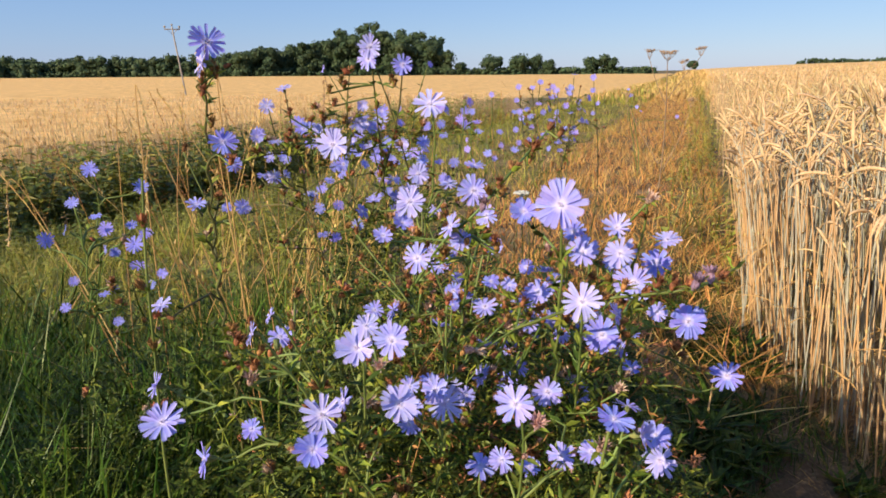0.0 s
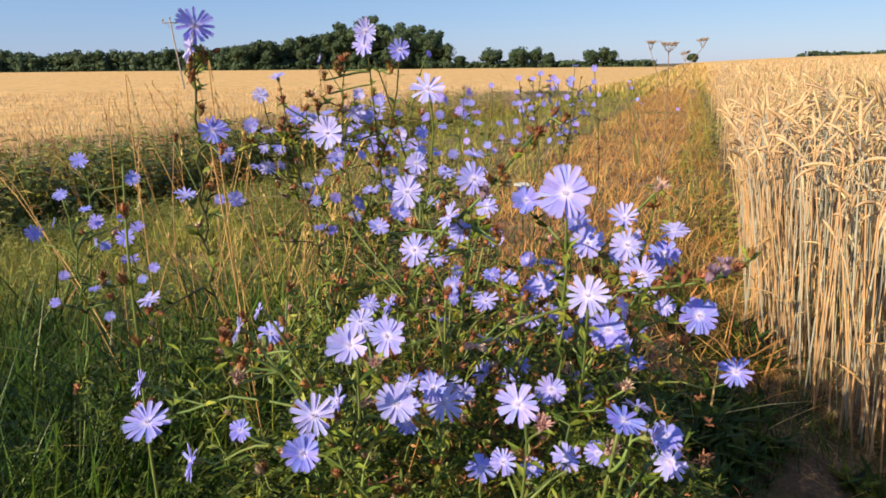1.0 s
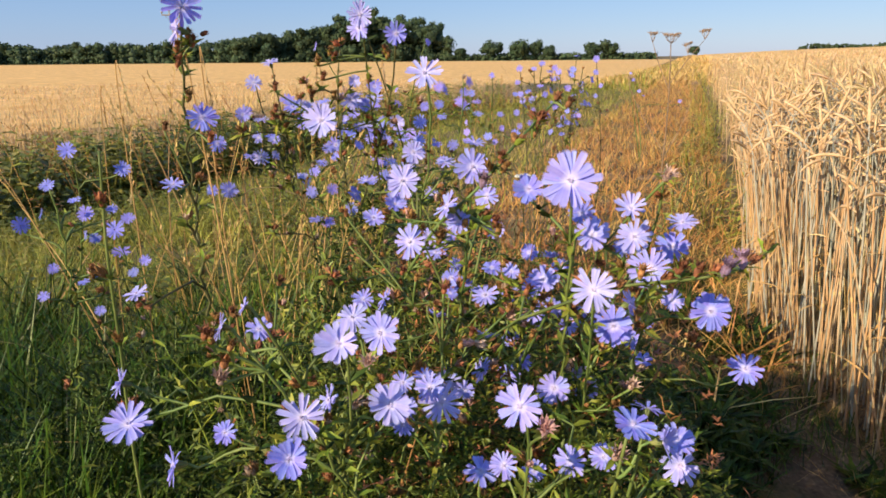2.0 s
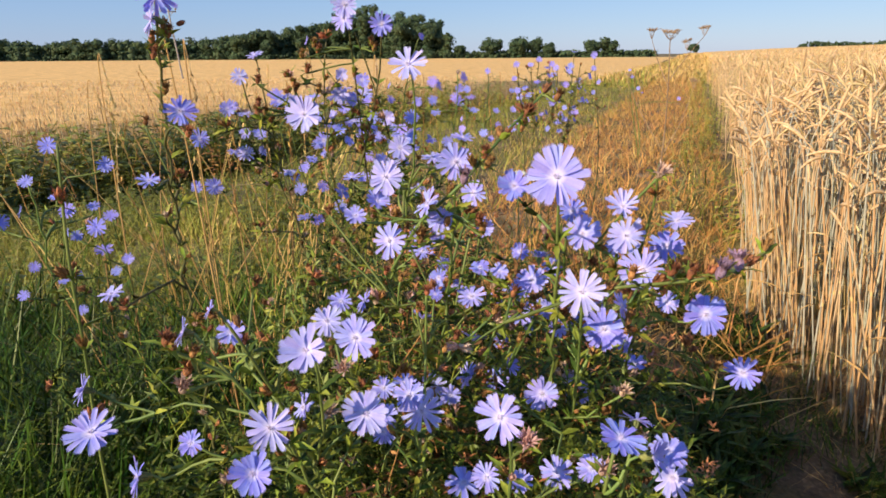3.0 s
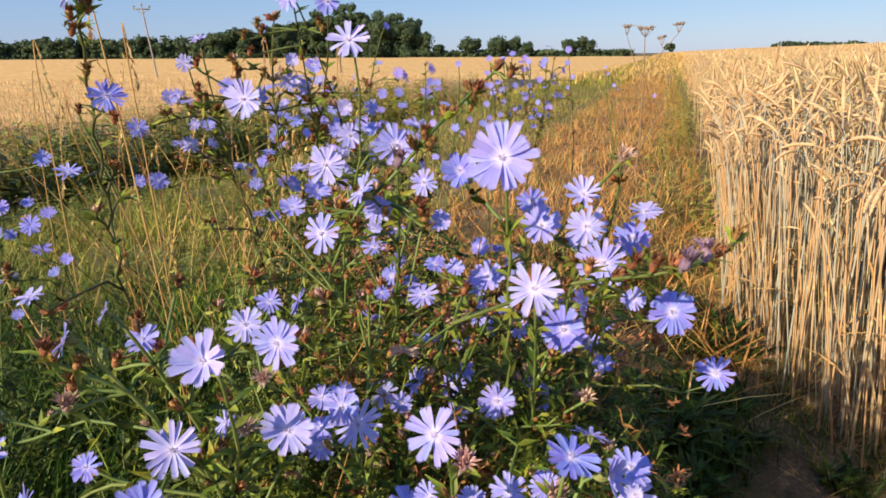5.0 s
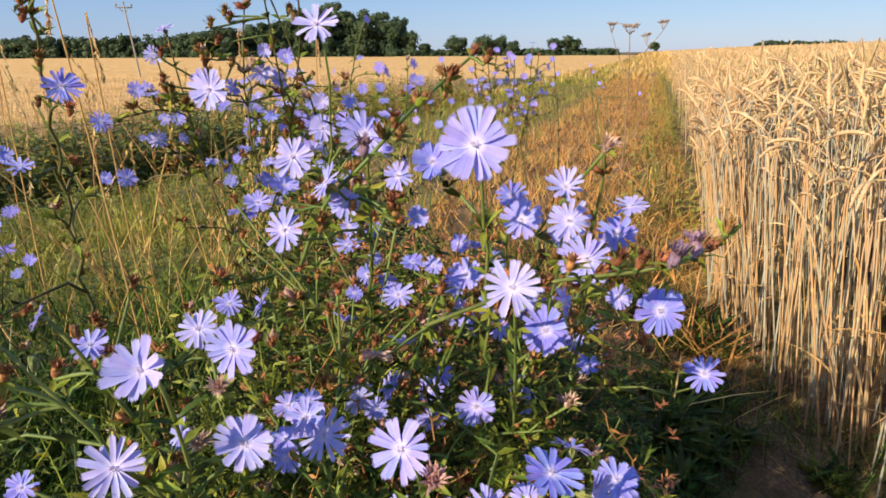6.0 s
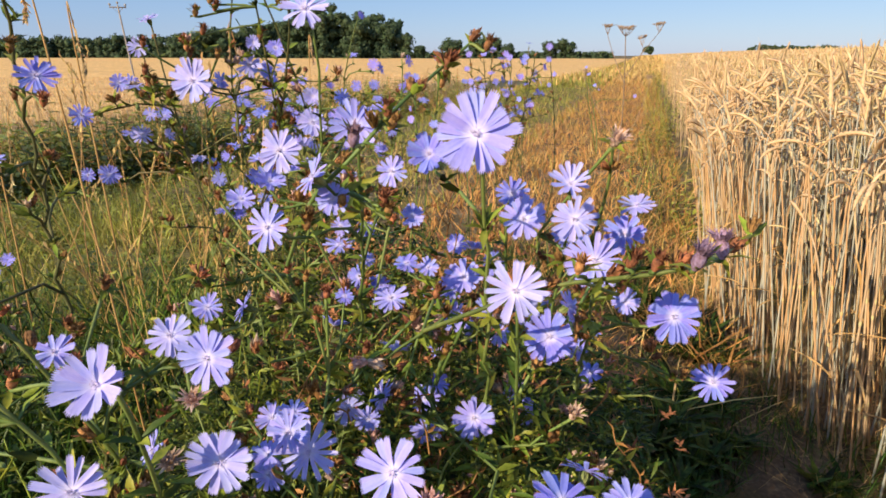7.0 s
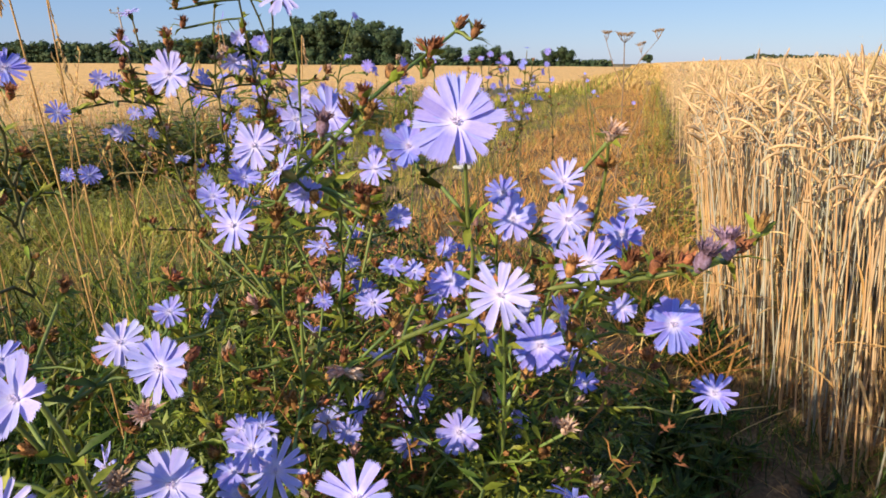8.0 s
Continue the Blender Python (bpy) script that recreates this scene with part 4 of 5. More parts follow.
PETAL_SHAPES = [petal_geo(d, t, l, w) for d, t, l, w in ((0.06, 0.0, 1.0, 0.150), (0.16, 0.10, 0.96, 0.134), (-0.04, -0.12, 1.0, 0.142), (0.24, 0.05, 0.90, 0.124), (0.02, 0.18, 0.97, 0.122))]
PETALS = [[mesh_of("petal", v, f, tone, True) for v, f in PETAL_SHAPES] for tone in (PETAL, PETAL_MID, PETAL_SHADED)]


def stamen_mesh(seed):
    rs = np.random.RandomState(seed)
    g = Geo()
    for i in range(11):
        a, d = 6.283 * i / 11 + rs.rand() * 0.3, 0.04 + 0.10 * rs.rand()
        p = np.array((math.cos(a) * 0.03, math.sin(a) * 0.03, 0.0))
        q = np.array((math.cos(a) * d, math.sin(a) * d, 0.11 + 0.06 * rs.rand()))
        g.tube([p, q * 0.6 + (0, 0, 0.04), q], (0.012, 0.016, 0.011), 4)
        for s in (-1, 1):
            e = q + np.array((-math.sin(a) * 0.03 * s, math.cos(a) * 0.03 * s, 0.035))
            g.tube([q, e], (0.010, 0.007), 3)
    g.tube([(0, 0, 0.0), (0, 0, 0.04), (0, 0, 0.075), (0, 0, 0.09)], (0.08, 0.07, 0.045, 0.015), 8)
    return g.mesh("floret_centre", STAMEN)


STAMENS = [stamen_mesh(i) for i in range(3)]


def involucre_mesh():
    """The green cup of bracts under a flower head."""
    g = Geo()
    g.tube([(0, 0, -0.62), (0, 0, -0.5), (0, 0, -0.25), (0, 0, -0.02), (0, 0, 0.02)], (0.05, 0.15, 0.16, 0.13, 0.09), 8)
    for i in range(8):
        a = 6.283 * i / 8
        g.leaf((math.cos(a) * 0.12, math.sin(a) * 0.12, -0.45), (math.cos(a) * 0.35, math.sin(a) * 0.35, 0.9), (math.cos(a), math.sin(a), 0), 0.46, 0.13, 0.15)
    return g.mesh("flower", BUD_GREEN)


INVOLUCRE = involucre_mesh()


def small_flower_mesh(seed):
    """A whole flower head in one mesh, for plants further off."""
    rs = np.random.RandomState(seed)
    g = Geo()
    n = 14
    for i in range(n):
        a, k = 6.283 * i / n + rs.normal() * 0.06, rs.randint(5)
        v, f = PETAL_SHAPES[k]
        c, s = math.cos(a), math.sin(a)
        v = v * (1, 0.9 + 0.15 * rs.rand(), 1)
        g.add(np.column_stack([c * v[:, 0] - s * v[:, 1], s * v[:, 0] + c * v[:, 1], v[:, 2] + 0.05 * rs.rand()]), f)
    me = g.mesh("flower", PETAL_FAR, True)
    return me


SMALL_FLOWERS = [small_flower_mesh(i) for i in range(4)]


def facing(at, code, rs):
    """The way a flower looks: c towards the path, s towards the light, d towards the path with shade put into a deeper
    blue, u up, m between, l and r to a side, b turned away.
    """
    at = np.asarray(at)
    towards = np.array((0.05, -0.05, 1.12)) - at
    towards /= np.linalg.norm(towards)
    way = {"w": np.array((0.1, -0.35, 0.9)), "p": np.array((0.1, -0.1, 1.0)), "o": np.array((0.3, -0.1, 0.9)), "c": 0.8 * towards + 0.12 * np.array(to_sun), "d": towards + np.array((0.10, 0.0, 0.05)), "s": 0.75 * towards + 0.30 * np.array(to_sun), "u": np.array((0.0, -0.30, 0.95)), "m": 0.6 * towards + np.array((0, -0.1, 0.62)), "l": np.array((-0.80, -0.42, 0.35)), "r": np.array((0.72, -0.50, 0.45)), "b": np.array((0.15, 0.35, 0.75))}[code]
    way = way / np.linalg.norm(way) + rs.normal(size=3) * 0.13
    return way / np.linalg.norm(way)


def turned(at, way, size, spin):
    q = Vector(way).to_track_quat("Z", "Y")
    return Matrix.Translation(at) @ q.to_matrix().to_4x4() @ Matrix.Rotation(spin, 4, "Z") @ Matrix.Scale(size, 4)


def flower(parent, at, way, size, rs, close, deep=False):
    """A flower head: cup, ray florets each for itself, stamens; in one mesh when far."""
    m = turned(at, way, size / 2, rs.rand() * 6.283)
    if not close:
        return part("flower", SMALL_FLOWERS[rs.randint(4)], parent, "lilac-blue chicory flower", m)
    head = part("flower", INVOLUCRE, parent, "open lilac-blue chicory flower", m)
    n = rs.randint(16, 21)
    fat = 0.82 + 0.32 * rs.rand()
    wilt = rs.rand() < 0.15
    tone = rs.choice(3, p=(0.62, 0.30, 0.08) if size > 0.032 else (0.15, 0.5, 0.35))
    # the deepest tone stands in for shade on this head
    if deep:
        tone = 2
    for i in range(n):
        k = rs.randint(5)
        lift = rs.normal() * 0.10 + (0.35 if wilt else 0.0)
        ray = Matrix.Rotation(6.283 * i / n + rs.normal() * 0.07, 4, "Z") @ Matrix.Rotation(lift, 4, "X") @ Matrix.Diagonal((fat * (0.85 + 0.3 * rs.rand()), 0.86 + 0.20 * rs.rand(), 1, 1))
        ray.translation = (0, 0, 0.012 * (i % 3))
        part("petal", PETALS[tone][k], head, "", ray)
    part("floret_centre", STAMENS[rs.randint(3)], head, "pale violet anthers")
    return head


def bud_mesh(name, mat, seed, frayed):
    """A narrow bud or spent head of overlapping bracts, unit 1 cm, base at the origin."""
    rs = np.random.RandomState(seed)
    g = Geo()
    r = (0.20 if frayed else 0.25) + 0.06 * rs.rand()
    g.tube([(0, 0, 0), (0, 0, 0.12), (0, 0, 0.4), (0, 0, 0.75), (0, 0, 1.0), (0.02, 0, 1.08)], (0.10, r * 0.85, r, r * 0.86, r * 0.5, 0.05), 7)
    for i in range(11):
        a, z = 2.4 * i, 0.02 + 0.055 * i
        c, s = math.cos(a), math.sin(a)
        g.leaf((c * r * 0.85, s * r * 0.85, z), (c * (0.20 if frayed else 0.12), s * (0.20 if frayed else 0.12), 0.9), (c, s, 0), 0.55 + 0.2 * rs.rand(), 0.26, -0.15 if frayed else 0.25, 2)
    if frayed:
        for i in range(12):
            a = rs.rand() * 6.283
            g.leaf((0, 0, 0.85), (math.cos(a) * 0.32, math.sin(a) * 0.32, 0.9), (math.cos(a), math.sin(a), 0), 0.30 + 0.25 * rs.rand(), 0.13, 0.35, 1)
    return g.mesh(name, mat)


BUDS = [bud_mesh("bud", BUD_GREEN, 1, False), bud_mesh("bud", BUD_GREEN, 2, False), bud_mesh("bud", BUD_BROWN, 3, False)]
SPENT = [bud_mesh("spent_head", BUD_BROWN, 4, True), bud_mesh("spent_head", BUD_BROWN, 5, True), bud_mesh("spent_head", BUD_PALE, 6, True), bud_mesh("spent_head", BUD_BROWN, 7, True)]


def wilted_mesh(seed, mat, ball):
    """A finished flower whose rays have shrivelled into a crumpled tuft; unit 1 cm."""
    rs = np.random.RandomState(seed)
    g = Geo()
    g.tube([(0, 0, -0.35), (0, 0, -0.1), (0, 0, 0.15), (0, 0, 0.35)], (0.08, 0.24, 0.27, 0.2), 8)
    for i in range(34):
        a, e = 6.283 * i / 34 + rs.rand() * 0.4, 1.0 + 0.5 * rs.rand()
        way = (math.cos(a) * math.cos(e), math.sin(a) * math.cos(e), math.sin(e))
        g.leaf((math.cos(a) * 0.12, math.sin(a) * 0.12, 0.25), way, (math.cos(a), math.sin(a), 0.6 * rs.normal()), (0.50 + 0.4 * rs.rand()) * ball, 0.11 + 0.06 * rs.rand(), 0.35 * rs.normal() - 0.25, 4)
    return g.mesh("wilted_head", mat)


BUD_VIOLET = material("bud_withered_violet", (0.17, 0.09, 0.10), (0.44, 0.30, 0.46), 2.6, 0.8, 0.5, 0.15, 0.25, "object", 4, 0.03)
WILTED = {"w": [wilted_mesh(11, BUD_PALE, 0.9), wilted_mesh(12, BUD_PALE, 0.8)], "p": [wilted_mesh(13, BUD_VIOLET, 0.75), wilted_mesh(14, BUD_VIOLET, 0.85)], "o": [wilted_mesh(15, BUD_BROWN, 0.7)]}


def bezier(a, b, c, d, n):
    t = np.linspace(0, 1, n)[:, None]
    return a * (1 - t) ** 3 + 3 * b * t * (1 - t) ** 2 + 3 * c * t * t * (1 - t) + d * t**3


def chicory(base, tips, label, seed, close=True, axes=2, sprigs=0, sprig_box=None, thick=1.0, stem_mat=None, heads=1.0, leafy=1.0, wands=(), more=0, more_box=None):
    """A chicory plant: stems that branch to each flower, buds and spent heads in the forks, small leaves.
    base (x, y); tips rows of x, y, z, diameter in mm, facing."""
    rs = np.random.RandomState(seed)
    stem_mat = stem_mat or STEM
    trim = 0.45 + 0.5 * leafy
    z0 = float(ground_z(*base))
    root = thing("chicory_plant", (base[0], base[1], z0), label, "chicory", "chicory in the margin")
    origin = np.array((base[0], base[1], z0))
    ends, finished = [], []
    for x, y, z, size, code in tips:
        at = np.array((x, y, z)) - origin
        way = facing((x, y, z), code, rs)
        if code in WILTED:
            finished.append((at, way, size / 1000.0, code))
            continue
        ends.append((at, way, size / 1000.0, code))
    for i in range(more):
        lo, hi = np.array(more_box[0]), np.array(more_box[1])
        at = lo + (hi - lo) * rs.rand(3)
        ends.append((at - origin, facing(at, "ccmur"[rs.randint(5)], rs), 0.024 + 0.012 * rs.rand(), "c"))
    for i in range(sprigs):
        lo, hi = np.array(sprig_box[0]), np.array(sprig_box[1])
        at = lo + (hi - lo) * rs.rand(3) - origin
        ends.append((at, np.array((rs.normal() * 0.4, rs.normal() * 0.4 - 0.2, 1.0)), 0.0, ""))
    order = sorted(range(len(ends)), key=lambda i: -np.linalg.norm(ends[i][0]))
    nodes, ways, where = [], [], []
    leaves, bracts = Geo(), Geo()
    for rank, i in enumerate(order):
        at, way, size, code = ends[i]
        way = way / np.linalg.norm(way)
        tail = at - way * size * 0.30
        arrive = 0.55 * way + np.array((0, 0, 0.75))
        arrive /= np.linalg.norm(arrive)
        if rank < axes:
            start = np.array((rs.normal() * 0.025, rs.normal() * 0.025, -0.02))
            leave = np.array((0, 0, 1.0)) + 0.4 * rs.normal(size=3) * (1, 1, 0)
            r0, r1 = 0.0021, 0.0011
        else:
            pts = np.array(nodes)
            gap = tail - pts
            cost = np.linalg.norm(gap, axis=1) + 2.5 * np.clip(0.03 - gap[:, 2], 0, None) + 0.9 * np.abs(gap[:, :2]).sum(1)
            cost[np.linalg.norm(gap, axis=1) < 0.03] += 0.1
            k = int(cost.argmin())
            start, leave = pts[k], ways[k] + 0.35 * gap[k] / (np.linalg.norm(gap[k]) + 1e-9)
            r0, r1 = 0.0014, 0.0009
        span = np.linalg.norm(tail - start)
        leave = leave / (np.linalg.norm(leave) + 1e-9)
        line = bezier(start, start + leave * span * 0.42, tail - arrive * span * 0.30, tail, max(6, int(span / 0.022)))
        wob = np.sin(np.linspace(0, 3.14, len(line)))[:, None] * np.sin(np.linspace(0, span * 90, len(line)) + rs.rand() * 6)[:, None]
        line = line + wob * 0.0028 * rs.normal(size=3)
        g = Geo()
        g.tube(line, np.linspace(r0, r1, len(line)) * thick, 6 if close else 4)
        part("stem", g.mesh("stem", stem_mat, True), root)
        d = np.gradient(line, axis=0)
        d /= np.linalg.norm(d, axis=1)[:, None] + 1e-9
        nodes += list(line[:-2])
        ways += list(d[:-2])
        # heads, leaves and bracts in the forks
        every = 1 if close else 2
        for j in range(2, len(line) - (2 if size else 0), every):
            p, w = line[j], d[j]
            high = p[2] + z0 > 0.42
            a = rs.rand() * 6.283
            out = np.array((math.cos(a), math.sin(a), 0.25))
            if rs.rand() < 0.8 * leafy:
                n_small = 1 + rs.randint(3)
                for q in range(n_small):
                    b = a + rs.normal() * 0.9
                    o = np.array((math.cos(b), math.sin(b), 0.3 + 0.4 * rs.rand()))
                    (bracts if rs.rand() < 0.5 else leaves).leaf(p, o + 0.4 * w, w, (0.010 + 0.012 * rs.rand()) * trim, (0.0042 + 0.0024 * rs.rand()) * trim, 0.35, 2)
            if not high and rs.rand() < 0.7 * leafy:
                leaves.leaf(p, out + 0.3 * w, w, 0.022 + 0.028 * rs.rand(), 0.006 + 0.006 * rs.rand(), 0.5)
            if high and j < len(line) - (3 if size else 0) and rs.rand() < (0.28 if size else 0.36) * heads:
                for q in range(4):
                    bracts.leaf(p, rs.normal(size=3) + w, w, (0.012 + 0.012 * rs.rand()) * trim, 0.0055 * trim, 0.25, 2)
                for q in range(1 + rs.randint(3)):
                    b = a + rs.normal() * 0.8
                    o = w * 0.8 + 0.8 * np.array((math.cos(b), math.sin(b), 0.2))
                    spent = rs.rand() < 0.62
                    me = SPENT[rs.choice(4, p=(0.33, 0.27, 0.25, 0.15))] if spent else BUDS[rs.randint(3)]
                    part("spent_head" if spent else "bud", me, root, "", turned(p + o * 0.003, o, 0.0062 + 0.0040 * rs.rand(), rs.rand() * 6))
        # what the stem ends in
        if size:
            flower(root, at, way, size, rs, close, code == "d")
            if rs.rand() < 0.5:
                o = np.cross(way, rs.normal(size=3))
                part("bud", BUDS[rs.randint(3)], root, "", turned(tail - way * 0.012, o - 0.5 * way, 0.009, 0))
        else:
            for q in range(2 + rs.randint(2)):
                o = arrive + rs.normal(size=3) * 0.55
                me = SPENT[rs.choice(4, p=(0.36, 0.28, 0.2, 0.16))]
                part("spent_head", me, root, "", turned(tail, o, 0.009 + 0.005 * rs.rand(), 0))
    # long bare wands that carry buds only
    for points in wands:
        line = curve(np.array(points) - origin, 6 * len(points))
        g = Geo()
        g.tube(line, np.linspace(0.0016, 0.0010, len(line)), 7)
        part("stem", g.mesh("stem", STEM, True), root)
        nodes += list(line)
        d = np.gradient(line, axis=0)
        for j in range(len(line) // 3, len(line), 5):
            w = d[j] / np.linalg.norm(d[j])
            for q in range(1 + rs.randint(2)):
                o = 0.7 * w + 0.7 * np.array((rs.normal() * 0.6, rs.normal() * 0.6, 0.6))
                spent = rs.rand() < 0.94
                part("spent_head" if spent else "bud", SPENT[(0, 1, 3, 3)[rs.randint(4)]] if spent else BUDS[2], root, "", turned(line[j] + o * 0.003, o, 0.0085 + 0.004 * rs.rand(), 0))
            for q in range(3):
                bracts.leaf(line[j], w + rs.normal(size=3) * 0.8, w, 0.012, 0.005, 0.3, 2)
    # finished flowers on short stalks from the nearest stem
    for at, way, size, code in finished:
        foot = at - way * size * 0.5
        near = nodes[int(np.linalg.norm(np.array(nodes) - foot, axis=1).argmin())]
        g = Geo()
        g.tube(bezier(near, near + (foot - near) * 0.4 + (0, 0, 0.004), foot - way * 0.004, foot, 6), np.linspace(0.0011, 0.0014, 6), 5)
        part("stem", g.mesh("stem", STEM, True), root)
        part("wilted_head", WILTED[code][rs.randint(len(WILTED[code]))], root, "crumpled withered chicory flower", turned(at - way * size * 0.2, way, size, rs.rand() * 6))
        for q in range(4):
            bracts.leaf(foot, way + rs.normal(size=3) * 0.6, way, 0.010 + 0.006 * rs.rand(), 0.0045, 0.3, 2)
    if leaves.n:
        part("foliage", leaves.mesh("foliage", LEAF), root, "small green clasping leaves")["kind"] = "stuff"
    if bracts.n:
        part("bract_foliage", bracts.mesh("bract_foliage", BRACT), root, "yellow-green bracts")["kind"] = "stuff"
    return root


# each plant with its flowers: x, y, z, diameter in mm, facing
chicory(
    (-0.09, 0.66),
    [
        (-0.033, 0.419, 0.827, 34, "s"), (-0.015, 0.492, 0.800, 34, "s"), (-0.068, 0.444, 0.757, 37, "s"), (-0.008, 0.470, 0.751, 35, "s"), (-0.224, 0.497, 0.718, 39, "s"),
        (-0.230, 0.508, 0.749, 27, "l"), (-0.133, 0.466, 0.730, 21, "s"), (-0.119, 0.450, 0.825, 22, "l"), (-0.127, 0.549, 0.777, 27, "m"), (-0.038, 0.505, 0.807, 26, "s"),
        (-0.066, 0.398, 0.756, 30, "s"), (-0.113, 0.482, 0.827, 16, "l"), (-0.038, 0.567, 0.797, 22, "m"), (-0.064, 0.520, 0.725, 28, "l"),
        (-0.177, 0.469, 0.699, 32, "l"), (-0.020, 0.587, 0.789, 26, "l"), (-0.006, 0.576, 0.709, 23, "m"), (-0.122, 0.444, 0.788, 11, "w"), (-0.026, 0.493, 0.774, 11, "w"),
        (-0.035, 0.474, 0.749, 12, "w"), (-0.113, 0.447, 0.812, 9, "o"),
        (-0.131, 0.450, 0.820, 11, "o"), (-0.127, 0.450, 0.817, 11, "o"), (-0.120, 0.450, 0.798, 11, "o"), (-0.117, 0.550, 0.770, 11, "o"), (-0.125, 0.620, 0.795, 11, "o"), (-0.121, 0.500, 0.786, 11, "o"),
    ],
    "sprawling chicory with pale lilac flowers low in the grass",
    700, close=True, axes=3, sprigs=14, sprig_box=((-0.27, 0.52, 0.45), (0.02, 0.85, 0.74)), thick=1.0, wands=[[(-0.262, 0.56, 0.50), (-0.255, 0.55, 0.66), (-0.244, 0.54, 0.766), (-0.235, 0.53, 0.853), (-0.227, 0.53, 0.935)]],
)
chicory(
    (0.05, 0.74),
    [
        (0.031, 0.507, 0.729, 38, "s"), (0.083, 0.416, 0.782, 34, "s"), (0.138, 0.586, 0.697, 34, "s"), (0.025, 0.697, 0.722, 29, "b"), (0.079, 0.673, 0.707, 34, "b"),
        (0.111, 0.623, 0.706, 24, "r"), (0.071, 0.605, 0.706, 28, "l"), (0.179, 0.617, 0.684, 28, "r"), (0.080, 0.478, 0.690, 26, "c"), (0.133, 0.479, 0.693, 27, "c"),
        (0.156, 0.469, 0.704, 24, "c"), (0.040, 0.657, 0.767, 16, "c"), (0.000, 0.533, 0.709, 22, "m"), (0.016, 0.543, 0.733, 22, "m"), (0.112, 0.522, 0.651, 24, "m"),
        (0.022, 0.499, 0.748, 27, "c"), (-0.005, 0.550, 0.681, 25, "c"), (0.063, 0.491, 0.674, 32, "u"), (0.098, 0.405, 0.772, 12, "w"), (0.206, 0.565, 0.710, 11, "w"),
        (0.034, 0.600, 0.793, 10, "o"), (0.060, 0.600, 0.749, 10, "o"), (0.026, 0.600, 0.777, 10, "o"), (0.118, 0.600, 0.776, 10, "o"), (0.133, 0.600, 0.773, 10, "o"), (0.095, 0.600, 0.774, 10, "o"), (0.118, 0.600, 0.746, 10, "o"), (0.050, 0.600, 0.736, 10, "o"), (0.086, 0.600, 0.701, 10, "o"), (0.003, 0.700, 0.769, 10, "o"), (-0.012, 0.700, 0.776, 10, "o"), (0.010, 0.700, 0.824, 10, "o"), (0.079, 0.700, 0.818, 10, "o"), (-0.079, 0.750, 0.830, 10, "o"), (-0.075, 0.750, 0.795, 10, "o"),
    ],
    "bushy chicory with lilac-blue flowers and rusty spent heads",
    701, close=True, axes=3, sprigs=40, sprig_box=((-0.03, 0.56, 0.42), (0.26, 0.92, 0.76)), thick=1.0, more=13, more_box=((0.0, 0.62, 0.60), (0.22, 0.85, 0.76)),
)
chicory(
    (0.2, 0.8),
    [
        (0.151, 0.514, 0.825, 40, "c"), (0.189, 0.581, 0.763, 40, "c"), (0.257, 0.540, 0.795, 37, "d"), (0.379, 0.695, 0.655, 42, "d"), (0.207, 0.549, 0.830, 39, "c"),
        (0.208, 0.604, 0.842, 37, "c"), (0.210, 0.627, 0.862, 37, "m"), (0.264, 0.653, 0.817, 35, "d"), (0.310, 0.750, 0.815, 38, "u"),
    ],
    "leaning chicory with clustered lilac-blue flowers near the wheat",
    702, close=True, axes=3, sprigs=10, sprig_box=((0.12, 0.62, 0.45), (0.36, 0.95, 0.78)), thick=1.0, wands=[[(0.25, 0.72, 0.74), (0.249, 0.66, 0.851), (0.24, 0.63, 0.90)]],
)
chicory(
    (0.19, 0.72),
    [
        (0.181, 0.649, 0.831, 38, "c"), (0.203, 0.584, 0.784, 28, "r"), (0.271, 0.656, 0.757, 25, "c"), (0.275, 0.741, 0.643, 29, "m"), (0.126, 0.663, 0.767, 28, "m"),
        (0.147, 0.685, 0.795, 25, "b"), (0.150, 0.394, 0.782, 30, "u"), (0.200, 0.443, 0.737, 28, "u"), (0.180, 0.697, 0.841, 30, "d"), (0.218, 0.664, 0.812, 24, "m"),
        (0.257, 0.697, 0.712, 22, "u"), (0.168, 0.673, 0.722, 22, "c"),
        (0.171, 0.397, 0.767, 26, "r"), (0.165, 0.412, 0.782, 22, "b"), (0.218, 0.473, 0.693, 34, "c"), (0.090, 0.749, 0.762, 25, "m"), (0.110, 0.722, 0.767, 23, "m"),
        (0.146, 0.405, 0.752, 11, "w"),
        (0.183, 0.500, 0.845, 11, "o"), (0.208, 0.490, 0.851, 11, "o"), (0.217, 0.480, 0.853, 11, "o"), (0.226, 0.550, 0.813, 11, "o"), (0.112, 0.600, 0.792, 11, "o"), (0.200, 0.550, 0.787, 11, "o"), (0.332, 0.680, 0.672, 11, "o"), (0.342, 0.680, 0.672, 11, "o"), (0.218, 0.441, 0.868, 12, "p"), (0.233, 0.452, 0.870, 12, "p"), (0.234, 0.606, 0.897, 13, "w"),
    ],
    "chicory with half-hidden blue flowers and brown heads",
    703, close=True, axes=3, sprigs=36, sprig_box=((0.05, 0.58, 0.45), (0.32, 0.9, 0.78)), thick=1.0, wands=[[(0.10, 0.56, 0.78), (0.141, 0.53, 0.81), (0.179, 0.52, 0.826), (0.22, 0.48, 0.847), (0.25, 0.478, 0.858), (0.282, 0.50, 0.866)]], more=11, more_box=((0.10, 0.62, 0.62), (0.28, 0.85, 0.80)),
)
